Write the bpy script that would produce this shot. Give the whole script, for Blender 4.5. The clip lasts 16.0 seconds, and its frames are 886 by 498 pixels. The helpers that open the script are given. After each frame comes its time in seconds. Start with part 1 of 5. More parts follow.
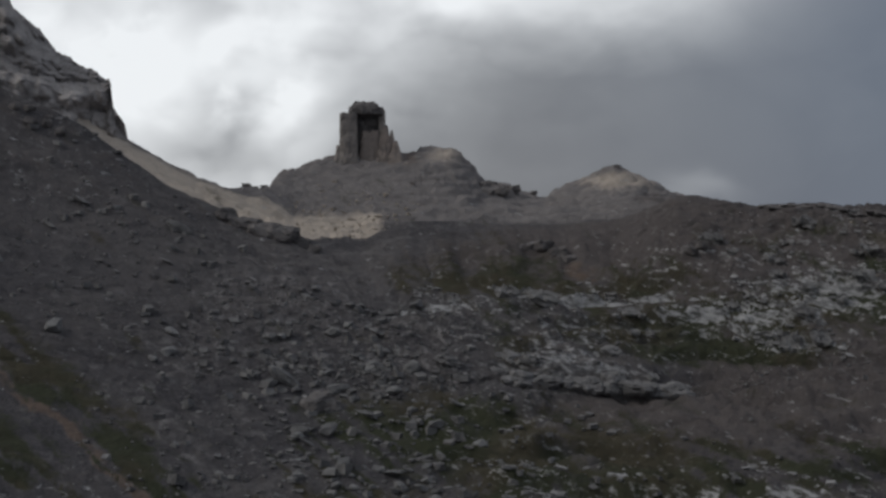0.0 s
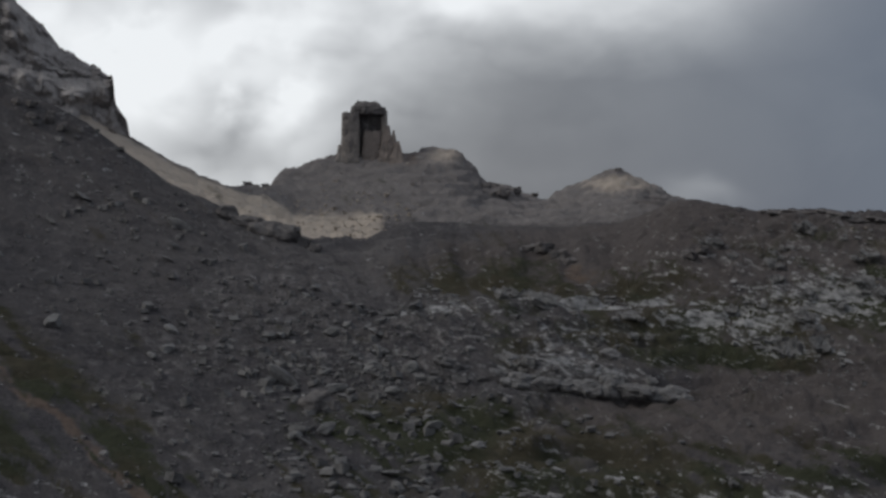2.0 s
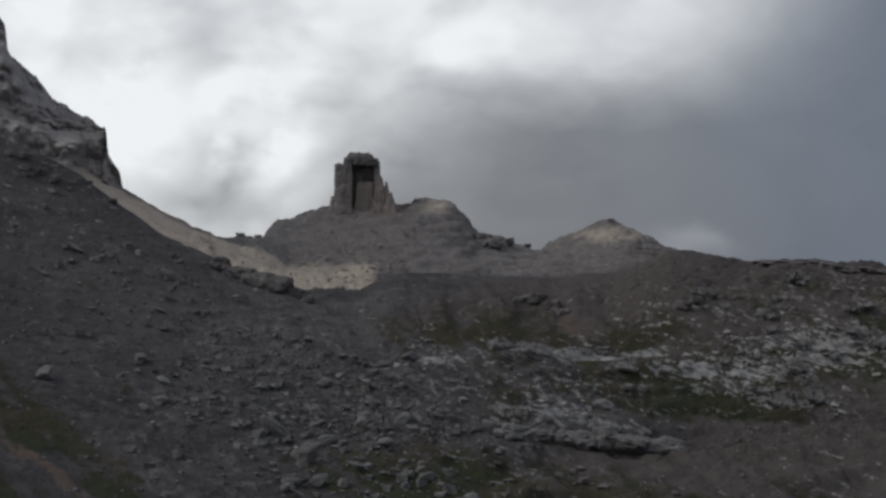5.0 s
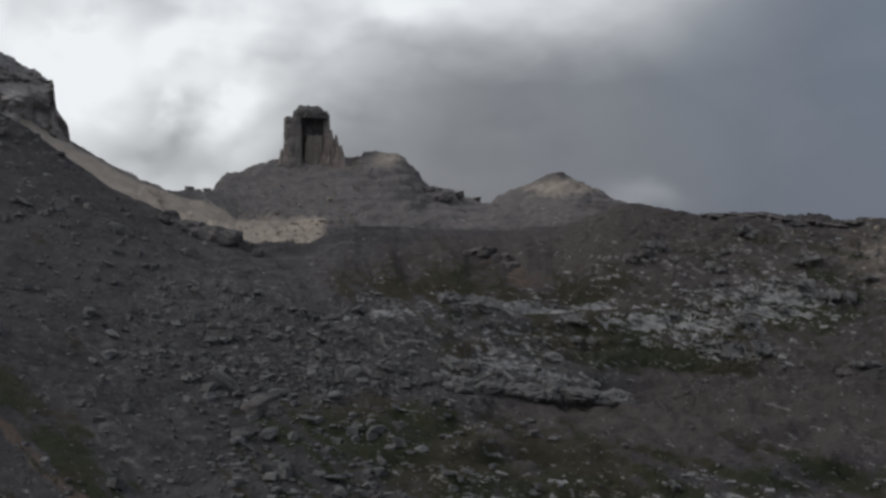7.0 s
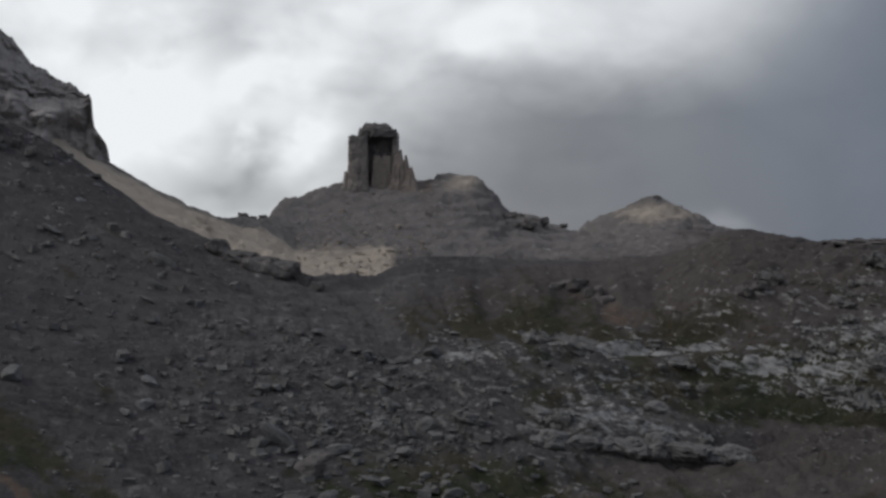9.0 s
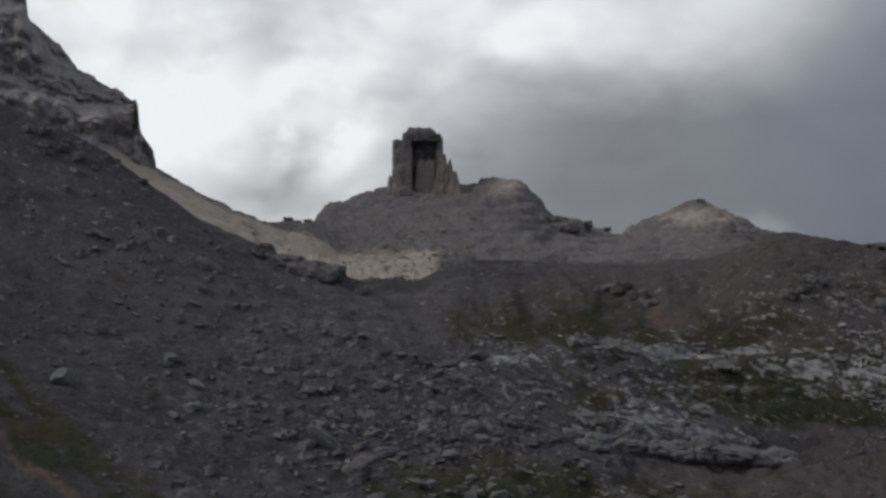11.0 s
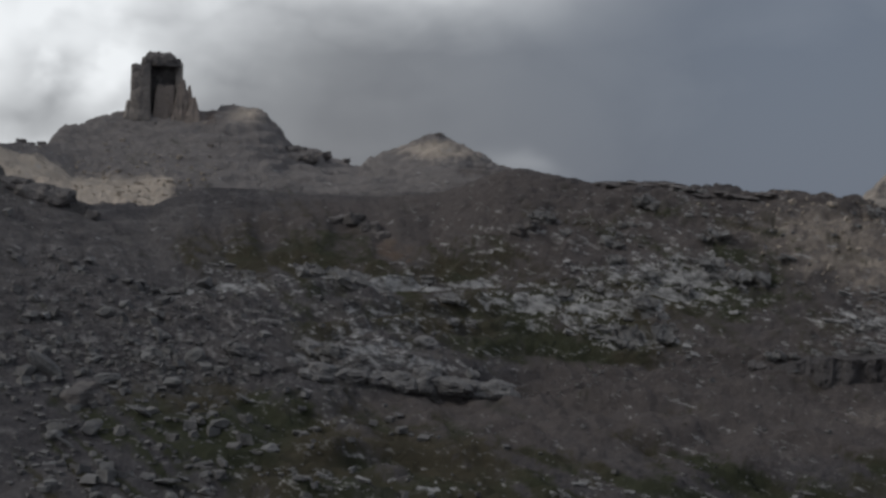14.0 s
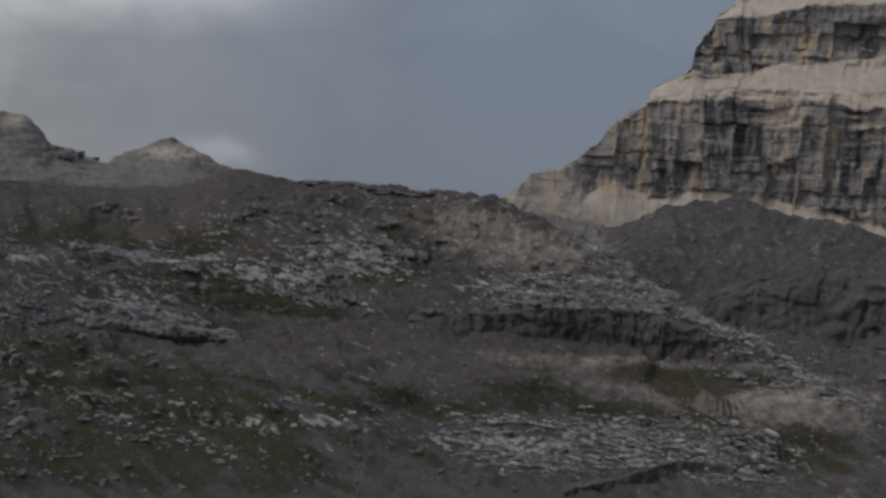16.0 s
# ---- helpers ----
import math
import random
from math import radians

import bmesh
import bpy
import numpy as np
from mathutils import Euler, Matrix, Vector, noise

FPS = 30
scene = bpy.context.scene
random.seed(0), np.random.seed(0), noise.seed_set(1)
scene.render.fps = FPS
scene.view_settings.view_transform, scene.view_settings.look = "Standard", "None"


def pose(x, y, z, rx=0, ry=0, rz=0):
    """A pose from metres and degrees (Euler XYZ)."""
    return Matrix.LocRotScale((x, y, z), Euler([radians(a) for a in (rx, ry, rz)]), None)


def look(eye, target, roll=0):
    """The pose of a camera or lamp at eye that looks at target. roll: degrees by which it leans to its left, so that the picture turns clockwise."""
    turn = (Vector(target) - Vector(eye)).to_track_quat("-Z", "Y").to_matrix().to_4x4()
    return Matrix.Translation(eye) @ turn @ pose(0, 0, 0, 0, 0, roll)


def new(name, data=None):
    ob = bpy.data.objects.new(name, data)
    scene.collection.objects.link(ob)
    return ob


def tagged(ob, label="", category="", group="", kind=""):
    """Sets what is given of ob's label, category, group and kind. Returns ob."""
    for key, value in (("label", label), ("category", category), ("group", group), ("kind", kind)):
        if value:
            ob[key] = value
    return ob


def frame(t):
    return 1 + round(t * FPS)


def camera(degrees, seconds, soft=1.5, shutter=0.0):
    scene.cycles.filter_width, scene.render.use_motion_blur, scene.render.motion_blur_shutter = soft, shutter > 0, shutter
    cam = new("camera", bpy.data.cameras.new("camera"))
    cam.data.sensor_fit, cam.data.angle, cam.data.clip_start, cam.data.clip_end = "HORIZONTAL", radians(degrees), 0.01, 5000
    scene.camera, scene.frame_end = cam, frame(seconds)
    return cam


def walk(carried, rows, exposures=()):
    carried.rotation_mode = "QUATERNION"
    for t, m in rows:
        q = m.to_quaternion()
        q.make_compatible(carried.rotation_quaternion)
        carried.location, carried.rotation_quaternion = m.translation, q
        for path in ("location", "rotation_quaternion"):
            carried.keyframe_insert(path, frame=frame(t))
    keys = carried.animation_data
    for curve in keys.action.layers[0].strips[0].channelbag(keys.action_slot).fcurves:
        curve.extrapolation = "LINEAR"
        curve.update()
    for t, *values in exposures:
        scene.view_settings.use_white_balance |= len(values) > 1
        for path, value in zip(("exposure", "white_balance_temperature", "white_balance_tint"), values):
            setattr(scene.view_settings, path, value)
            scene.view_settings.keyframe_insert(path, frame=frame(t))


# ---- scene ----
cam = camera(25.0, 16.0, soft=2.9)
# seconds, x, y, z, yaw, pitch, roll
PATH = [
    (0, 0.000, 0.000, 0.000, -0.002, -0.000, 0.000),
    (0.5, 0.000, 0.000, 0.000, -0.232, -0.582, -0.621),
    (1, 0.000, 0.000, 0.000, -0.098, -0.342, -0.784),
    (1.5, -0.000, 0.000, 0.000, 0.039, -0.310, -0.719),
    (2, -0.000, 0.000, 0.000, 0.008, 0.025, -0.762),
    (2.5, 0.000, 0.000, 0.000, -0.121, 0.398, -0.796),
    (3, 0.000, 0.000, 0.000, -0.263, 0.717, -0.904),
    (3.5, 0.000, 0.000, 0.000, -0.062, 0.944, -0.794),
    (4, 0.000, 0.000, 0.000, -0.142, 1.520, -0.685),
    (6.3, 0.000, 0.000, 0.000, -0.462, 1.137, -0.868),
    (6.5, 0.000, 0.000, 0.000, -0.905, 0.529, -0.627),
    (7, 0.000, 0.000, 0.000, -1.633, 0.167, -0.613),
    (7.5, 0.000, 0.000, 0.000, -1.031, 0.101, -0.406),
    (8, 0.000, 0.000, 0.000, -0.508, -0.265, -0.316),
    (8.5, 0.008, 7.011, 0.000, -0.066, -0.040, -0.232),
    (9, -0.089, 10.360, 0.000, 0.492, 1.109, -0.414),
    (9.2, -0.089, 10.360, 0.000, 0.760, 0.850, -0.640),
    (11.5, -0.316, 9.995, 0.000, 1.811, 1.256, -0.281),
    (12, -0.342, 9.994, 0.000, 1.959, 0.965, -0.388),
    (12.5, -0.355, 9.994, 0.000, 2.037, 0.728, -0.577),
    (13, -0.058, 10.000, 0.000, 0.332, -0.400, -1.418),
    (13.5, 0.344, 9.994, 0.000, -1.973, -0.858, -1.623),
    (14, 0.897, 9.960, 0.000, -5.149, -0.654, -1.789),
    (14.5, 1.212, 9.926, 0.000, -6.959, -0.544, -1.540),
    (15, 1.591, 9.873, 0.000, -9.156, 0.093, -1.160),
    (15.3, 1.704, 9.143, 0.000, -10.556, 0.138, -1.530),
    (15.5, 1.056, 5.194, 0.000, -11.490, 0.168, -1.776),
    (15.6, 0.323, 1.526, 0.000, -11.953, -0.002, -1.946),
    (15.7, -0.469, -2.129, 0.000, -12.417, -0.172, -2.117),
    (15.8, -1.320, -5.771, 0.000, -12.881, -0.343, -2.287),
    (15.9, -2.230, -9.399, 0.000, -13.344, -0.513, -2.457),
    (16, -3.198, -13.013, 0.000, -13.808, -0.683, -2.628),
]
walk(cam, [(t, pose(x, y, z, 90 + pitch, roll, yaw)) for t, x, y, z, yaw, pitch, roll in PATH], exposures=[(0.0, 0.0), (14.4, 0.0), (15.2, 0.06), (16.0, 0.18)])

# ---- world: broken grey overcast, brighter to the west ----
SUN_AZ, SUN_EL = -104.0, 40.0
world = bpy.data.worlds.new("overcast")
scene.world = world
world.use_nodes = True


class Nodes:
    """Short hand for building a node tree."""

    def __init__(self, tree):
        self.tree = tree
        tree.nodes.clear()

    def add(self, kind, **sets):
        n = self.tree.nodes.new(kind)
        for k, v in sets.items():
            if k in n.bl_rna.properties:
                setattr(n, k, v)
            else:
                n.inputs[k.replace("_", " ")].default_value = v
        return n

    def link(self, a, b):
        self.tree.links.new(a, b)

    def val(self, sock, v):
        if isinstance(v, bpy.types.NodeSocket):
            self.link(v, sock)
        else:
            sock.default_value = v

    def math(self, op, a, b=0.0, clamp=False):
        n = self.tree.nodes.new("ShaderNodeMath")
        n.operation, n.use_clamp = op, clamp
        self.val(n.inputs[0], a)
        self.val(n.inputs[1], b)
        return n.outputs[0]

    def ramp(self, x, a, b, lo=0.0, hi=1.0):
        n = self.tree.nodes.new("ShaderNodeMapRange")
        n.interpolation_type = "SMOOTHSTEP"
        self.val(n.inputs[0], x)
        for i, v in enumerate((a, b, lo, hi)):
            n.inputs[1 + i].default_value = v
        return n.outputs[0]

    def mix(self, f, a, b, blend="MIX"):
        n = self.tree.nodes.new("ShaderNodeMix")
        n.data_type, n.blend_type = "RGBA", blend
        self.val(n.inputs[0], f)
        self.val(n.inputs[6], a)
        self.val(n.inputs[7], b)
        return n.outputs[2]

    def noise(self, vec, scale, detail=5.0, rough=0.55, distortion=0.0):
        n = self.tree.nodes.new("ShaderNodeTexNoise")
        n.inputs["Scale"].default_value = scale
        n.inputs["Detail"].default_value = detail
        n.inputs["Roughness"].default_value = rough
        n.inputs["Distortion"].default_value = distortion
        self.link(vec, n.inputs["Vector"])
        return n.outputs[0]

    def mapping(self, vec, scale=(1, 1, 1), rot=(0, 0, 0), loc=(0, 0, 0)):
        n = self.tree.nodes.new("ShaderNodeMapping")
        n.inputs["Scale"].default_value = scale
        n.inputs["Rotation"].default_value = rot
        n.inputs["Location"].default_value = loc
        self.link(vec, n.inputs["Vector"])
        return n.outputs[0]

    def slanted(self, vec, angle, scale):
        """Coordinates turned about the y axis and then stretched."""
        return self.mapping(self.mapping(vec, rot=(0, -angle, 0)), scale)


def build_sky():
    g = Nodes(world.node_tree)
    way = g.add("ShaderNodeTexCoord").outputs["Generated"]
    sep = g.add("ShaderNodeSeparateXYZ")
    g.link(way, sep.inputs[0])
    x, y, z = sep.outputs
    az = g.math("MULTIPLY", g.math("ARCTAN2", x, y), 57.2958)
    el = g.math("MULTIPLY", g.math("ARCSINE", z), 57.2958)
    # billows, in degrees, that fray every edge
    n1 = g.noise(g.mapping(way, (1, 1, 1.5)), 11.0, 4.0, 0.48, 0.3)
    n2 = g.noise(g.mapping(way, (1, 1, 1.8), loc=(3, 1, 2)), 24.0, 2.5, 0.45, 0.2)
    n3 = g.noise(g.mapping(way, (1, 1, 1.3), loc=(7, 5, 1)), 3.0, 4.0)
    warp = g.math("MULTIPLY", g.math("SUBTRACT", n1, 0.5), 7.5)

    fray = g.math("ADD", g.math("MULTIPLY", warp, 0.3), g.math("MULTIPLY", g.math("SUBTRACT", n2, 0.5), 2.6))

    n4 = g.noise(g.mapping(way, (1, 1, 1.2), loc=(2, 9, 4)), 26.0, 4.0, 0.45, 0.2)
    curl = g.math("MULTIPLY", g.math("SUBTRACT", n4, 0.5), 3.6)

    def puff(ca, ce, wa, we, most):
        dx = g.math("DIVIDE", g.math("SUBTRACT", g.math("ADD", az, fray), ca), wa)
        dy = g.math("DIVIDE", g.math("SUBTRACT", g.math("ADD", el, g.math("MULTIPLY", fray, 0.7)), ce), we)
        d2 = g.math("ADD", g.math("MULTIPLY", dx, dx), g.math("MULTIPLY", dy, dy))
        return g.math("MULTIPLY", g.math("POWER", 2.718, g.math("MULTIPLY", d2, -1.0)), most)

    def head(ca, ce, wa, we, most):
        dx = g.math("DIVIDE", g.math("SUBTRACT", g.math("ADD", az, curl), ca), wa)
        dy = g.math("DIVIDE", g.math("SUBTRACT", g.math("ADD", el, g.math("MULTIPLY", curl, -0.8)), ce), we)
        d = g.math("SQRT", g.math("ADD", g.math("MULTIPLY", dx, dx), g.math("MULTIPLY", dy, dy)))
        return g.ramp(d, 1.5, 0.2, 0.0, most)

    # a bright bank in the west and along the top, over a dark sheet of rain cloud
    edge = g.math("ADD", g.math("SUBTRACT", az, g.math("MULTIPLY", g.math("MINIMUM", el, 8.0), 0.7)), warp)
    west = g.math("MULTIPLY", g.math("ADD", g.ramp(edge, -1.2, -9.0, 0.0, 0.84), g.ramp(edge, 10.0, -6.0, 0.0, 0.16)), g.ramp(az, -170.0, -60.0, 0.4, 1.0))
    rise = g.math("ADD", g.math("SUBTRACT", el, g.math("MULTIPLY", az, 0.15)), g.math("MULTIPLY", warp, 0.13))
    brim = g.math("MULTIPLY", g.ramp(rise, 3.2, 8.2, 0.0, 0.92), g.ramp(g.math("ADD", az, warp), 13.5, 5.5))
    bank = g.math("MAXIMUM", west, g.math("MULTIPLY", brim, g.ramp(az, -60.0, -10.0)))
    bank = g.math("MULTIPLY", bank, g.ramp(el, 9.0, 28.0, 1.0, 0.42))
    mott = g.math("ADD", g.math("ADD", g.ramp(n2, 0.30, 0.62, 0.80, 0.96), g.ramp(n4, 0.36, 0.62, -0.07, 0.06)), g.ramp(n1, 0.34, 0.66, -0.13, 0.07))
    light = g.math("MULTIPLY", bank, mott)
    # hollows and haze, then sharper heads of cloud
    for blob in ((-6.3, 4.3, 1.0, 1.5, -0.27), (-6.8, 2.4, 2.2, 1.1, -0.3), (-8.3, 3.4, 1.6, 1.2, -0.08), (-7.0, 6.7, 0.7, 0.6, -0.2), (-2.0, 3.4, 1.6, 1.6, -0.12), (-3.2, 6.0, 1.6, 0.5, -0.08), (7.3, 1.8, 1.2, 0.4, 0.13), (0.5, 6.9, 1.2, 0.8, 0.2), (3.8, 7.3, 3.0, 0.9, 0.22)):
        light = g.math("ADD", light, puff(*blob))
    for ca, ce, wa, we, most in ((-4.8, 4.0, 1.2, 0.9, 0.36), (-4.0, 4.9, 1.1, 0.6, 0.16), (-5.4, 3.2, 1.1, 0.7, 0.16), (-9.2, 4.4, 1.9, 1.5, 0.2), (-8.6, 6.3, 1.3, 0.6, 0.14)):
        light = g.math("ADD", light, head(ca, ce, wa, we, most))
    light = g.math("MAXIMUM", light, g.math("MULTIPLY", n3, g.ramp(el, 8.0, 40.0, 0.0, 0.5)), True)
    light = g.math("ADD", light, g.ramp(n1, 0.3, 0.7, -0.02, 0.03), True)
    dark = g.mix(g.ramp(az, 0.0, 16.0), (0.128, 0.134, 0.152, 1), (0.136, 0.159, 0.204, 1))
    col = g.mix(light, dark, (0.84, 0.865, 0.89, 1))
    sky = g.add("ShaderNodeTexSky", sky_type="NISHITA", sun_disc=False, sun_elevation=radians(SUN_EL), sun_rotation=radians(SUN_AZ))
    cloud = g.add("ShaderNodeBackground", Strength=1.0)
    g.link(col, cloud.inputs[0])
    blue = g.add("ShaderNodeBackground", Strength=0.004)
    g.link(sky.outputs[0], blue.inputs[0])
    both = g.add("ShaderNodeAddShader")
    g.link(cloud.outputs[0], both.inputs[0])
    g.link(blue.outputs[0], both.inputs[1])
    g.link(both.outputs[0], g.add("ShaderNodeOutputWorld").inputs[0])


build_sky()
sun = new("sun", bpy.data.lights.new("sun", "SUN"))
sun.data.energy, sun.data.angle, sun.data.color = 0.78, radians(14), (1.0, 0.95, 0.88)
sa, se = radians(SUN_AZ), radians(SUN_EL)
sun.matrix_world = look((0, 0, 80), (-math.sin(sa) * math.cos(se), -math.cos(sa) * math.cos(se), 80 - math.sin(se)))


# ---- materials ----
UNIT = 0.45  # metres for each unit in which the plan below is drawn


def depth(r):
    """Distance in units at which a ring of the plan stands: near rings further off, far ones drawn in."""
    r = np.asarray(r, float)
    return np.where(r < 98, r * (185 * (98 / 185) ** 0.45) / 98, np.where(r < 375, 185 * (np.clip(r, 98, 375) / 185) ** 0.45, r - 375 + 185 * (375 / 185) ** 0.45))


def plan_ring(d):
    """The ring of the plan that stands at a distance of d units."""
    d = np.asarray(d, float)
    near, rim = 185 * (98 / 185) ** 0.45, 185 * (375 / 185) ** 0.45
    return np.where(d < near, d * 98 / near, np.where(d < rim, 185 * (np.clip(d, near, rim) / 185) ** (1 / 0.45), d + 375 - rim))


def scale_at(at):
    """Metres for each unit of size at a place."""
    d = math.hypot(at[0], at[1]) / UNIT
    return UNIT * d / float(plan_ring(d))


def rock_material(name, a, b, pale, stain, grain=1.0, bump=0.6, streak=0.0, zones=False, vary=0.0):
    """Weathered limestone: two-tone mottling, pale fresh faces, dark water stains, fine relief."""
    m = bpy.data.materials.new(name)
    m.use_nodes = True
    g = Nodes(m.node_tree)
    grain = grain / UNIT
    at = g.add("ShaderNodeNewGeometry").outputs["Position"]
    nrm = g.add("ShaderNodeNewGeometry").outputs["Normal"]
    big = g.noise(at, 0.11 * grain, 5.0, 0.6)
    mid = g.noise(at, 0.75 * grain, 6.0, 0.62)
    fine = g.noise(at, 5.0 * grain, 4.0, 0.65)
    col = g.mix(g.ramp(big, 0.36, 0.64), (*a, 1), (*b, 1))
    col = g.mix(g.ramp(mid, 0.52, 0.74, 0.0, 0.75), col, (*pale, 1))
    col = g.mix(g.ramp(mid, 0.47, 0.30, 0.0, 0.7), col, (*stain, 1))
    col = g.mix(g.ramp(fine, 0.35, 0.7, 0.0, 0.35), col, (*pale, 1))
    if streak:
        down = g.noise(g.mapping(at, (1, 1, 0.13)), 0.24 * grain, 6.0, 0.62, 0.3)
        beds = g.noise(g.mapping(at, (0.07, 0.07, 1)), 0.55 * grain, 4.0, 0.6)
        col = g.mix(g.ramp(down, 0.50, 0.60, 0.0, streak), col, (*stain, 1))
        if streak > 0.5:
            col = g.mix(g.math("MULTIPLY", g.ramp(down, 0.51, 0.43, 0.0, 0.85), g.ramp(big, 0.45, 0.55)), col, (0.46, 0.35, 0.245, 1))
        col = g.mix(g.ramp(beds, 0.54, 0.66, 0.0, 0.45 * min(1.0, 2 * streak)), col, (*pale, 1))
        col = g.mix(g.ramp(beds, 0.47, 0.38, 0.0, 0.3 * min(1.0, 2 * streak)), col, (*stain, 1))
    if vary < 0:
        each = g.add("ShaderNodeNewGeometry").outputs["Random Per Island"]
        col = g.mix(g.ramp(each, 0.42, 1.05, 0.0, -vary), col, (*pale, 1))
    if vary > 0:
        each = g.add("ShaderNodeObjectInfo").outputs["Random"]
        col = g.mix(g.math("MULTIPLY", each, vary), col, (0.075, 0.072, 0.07, 1))
    if zones:
        zc = g.add("ShaderNodeAttribute", attribute_name="zone").outputs["Color"]
        sep = g.add("ShaderNodeSeparateColor")
        g.link(zc, sep.inputs[0])
        grass, white, tan = sep.outputs
        c2 = g.add("ShaderNodeAttribute", attribute_name="cover").outputs["Color"]
        sep2 = g.add("ShaderNodeSeparateColor")
        g.link(c2, sep2.inputs[0])
        earth, soil, haze_scree = sep2.outputs
        rough_ground = g.add("ShaderNodeAttribute", attribute_name="cover").outputs["Alpha"]
        # pale scree tone, lifted so that distant haze is part of its colour
        col = g.mix(g.ramp(haze_scree, 0.0, 1.0), col, g.mix(mid, (0.125, 0.117, 0.118, 1), (0.29, 0.27, 0.265, 1)))
        col = g.mix(g.ramp(g.math("ADD", soil, g.math("MULTIPLY", g.math("SUBTRACT", mid, 0.5), 0.8)), 0.25, 0.75, 0.0, 0.9), col, g.mix(fine, (0.071, 0.062, 0.061, 1), (0.148, 0.131, 0.128, 1)))
        col = g.mix(g.ramp(g.math("ADD", earth, g.math("MULTIPLY", g.math("SUBTRACT", mid, 0.5), 0.7)), 0.3, 0.7, 0.0, 0.9), col, g.mix(mid, (0.10, 0.073, 0.059, 1), (0.18, 0.138, 0.115, 1)))
        turf = g.mix(fine, (0.023, 0.028, 0.016, 1), (0.058, 0.063, 0.037, 1))
        turf = g.mix(g.ramp(big, 0.42, 0.6, 0.0, 0.85), turf, (0.062, 0.054, 0.037, 1))
        gm = g.ramp(g.math("ADD", grass, g.math("MULTIPLY", g.math("SUBTRACT", g.mix(0.35, mid, fine), 0.5), 1.7)), 0.30, 0.78, 0.0, 0.94)
        # tan scree; on the saddle and knoll this pale tone paints in sunlight
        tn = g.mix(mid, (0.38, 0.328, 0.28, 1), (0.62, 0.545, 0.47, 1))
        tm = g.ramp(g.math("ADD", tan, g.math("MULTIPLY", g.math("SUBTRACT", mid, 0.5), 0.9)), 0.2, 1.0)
        # rubble lies in streaks that slant down the slope
        chips = g.noise(g.slanted(at, 0.55, (0.72, 0.3, 1.25)), 1.2 / UNIT, 6.0, 0.7, 0.3)
        clump = g.noise(g.slanted(at, 0.6, (0.5, 0.3, 1.1)), 0.16 / UNIT, 4.0, 0.6, 0.3)
        lit = g.math("MULTIPLY", g.ramp(chips, 0.53, 0.66, 0.0, 0.75), g.ramp(clump, 0.40, 0.62, 0.1, 1.0))
        col = g.mix(g.math("MULTIPLY", lit, g.ramp(rough_ground, 0.0, 1.0)), col, (0.30, 0.292, 0.292, 1))
        col = g.mix(g.math("MULTIPLY", g.ramp(chips, 0.47, 0.34, 0.0, 0.65), g.ramp(rough_ground, 0.0, 1.0, 0.3, 1.0)), col, (0.03, 0.029, 0.031, 1))
        slab = g.noise(g.slanted(at, 0.3, (0.6, 0.3, 1.4)), 1.7 / UNIT, 6.0, 0.7, 0.3)
        sl = g.mix(g.ramp(slab, 0.35, 0.65), (0.10, 0.10, 0.105, 1), (0.46, 0.46, 0.465, 1))
        up = g.add("ShaderNodeSeparateXYZ")
        g.link(nrm, up.inputs[0])
        face = g.ramp(up.outputs[2], 0.95, 0.72, -0.18, 0.42)
        sm = g.ramp(g.math("ADD", g.math("ADD", white, face), g.math("MULTIPLY", g.math("SUBTRACT", slab, 0.5), 1.6)), 0.5, 0.85, 0.0, 0.9)
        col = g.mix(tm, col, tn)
        col = g.mix(gm, col, turf)
        col = g.mix(sm, col, sl)
    p = g.add("ShaderNodeBsdfPrincipled", Roughness=0.92)
    p.inputs["Specular IOR Level"].default_value = 0.15
    g.link(col, p.inputs["Base Color"])
    hgt = g.math("ADD", g.math("MULTIPLY", mid, 0.8), g.math("MULTIPLY", fine, 0.25))
    bp = g.add("ShaderNodeBump", Strength=bump, Distance=0.6 * UNIT)
    g.link(hgt, bp.inputs["Height"])
    g.link(bp.outputs[0], p.inputs["Normal"])
    g.link(p.outputs[0], g.add("ShaderNodeOutputMaterial").inputs[0])
    return m


MAT_GROUND = rock_material("mountain_ground", (0.058, 0.055, 0.061), (0.087, 0.081, 0.084), (0.17, 0.163, 0.167), (0.034, 0.033, 0.036), bump=0.9, zones=True)
MAT_BOULDER = rock_material("boulder_limestone", (0.15, 0.152, 0.158), (0.25, 0.25, 0.25), (0.40, 0.40, 0.40), (0.07, 0.07, 0.075), grain=2.0, vary=0.45)
MAT_SLAB = rock_material("pale_limestone", (0.16, 0.157, 0.157), (0.25, 0.247, 0.245), (0.50, 0.497, 0.50), (0.07, 0.068, 0.068), grain=2.2, bump=0.9, vary=0.25)
MAT_DARKCLIFF = rock_material("dark_cliff", (0.12, 0.114, 0.116), (0.20, 0.185, 0.18), (0.34, 0.32, 0.31), (0.045, 0.044, 0.048), grain=1.5, bump=1.0, streak=0.25)
MAT_PLATE = rock_material("limestone_plates", (0.12, 0.118, 0.117), (0.19, 0.187, 0.183), (0.50, 0.498, 0.50), (0.07, 0.068, 0.067), grain=1.6, vary=-0.7)
MAT_TALUS = rock_material("talus_stone", (0.11, 0.109, 0.112), (0.16, 0.157, 0.156), (0.28, 0.277, 0.275), (0.055, 0.054, 0.055), grain=1.2, vary=-0.45)
MAT_CRAG = rock_material("crag_rock", (0.24, 0.223, 0.218), (0.38, 0.354, 0.344), (0.54, 0.515, 0.505), (0.09, 0.085, 0.087), grain=0.8, bump=1.0, streak=0.06)
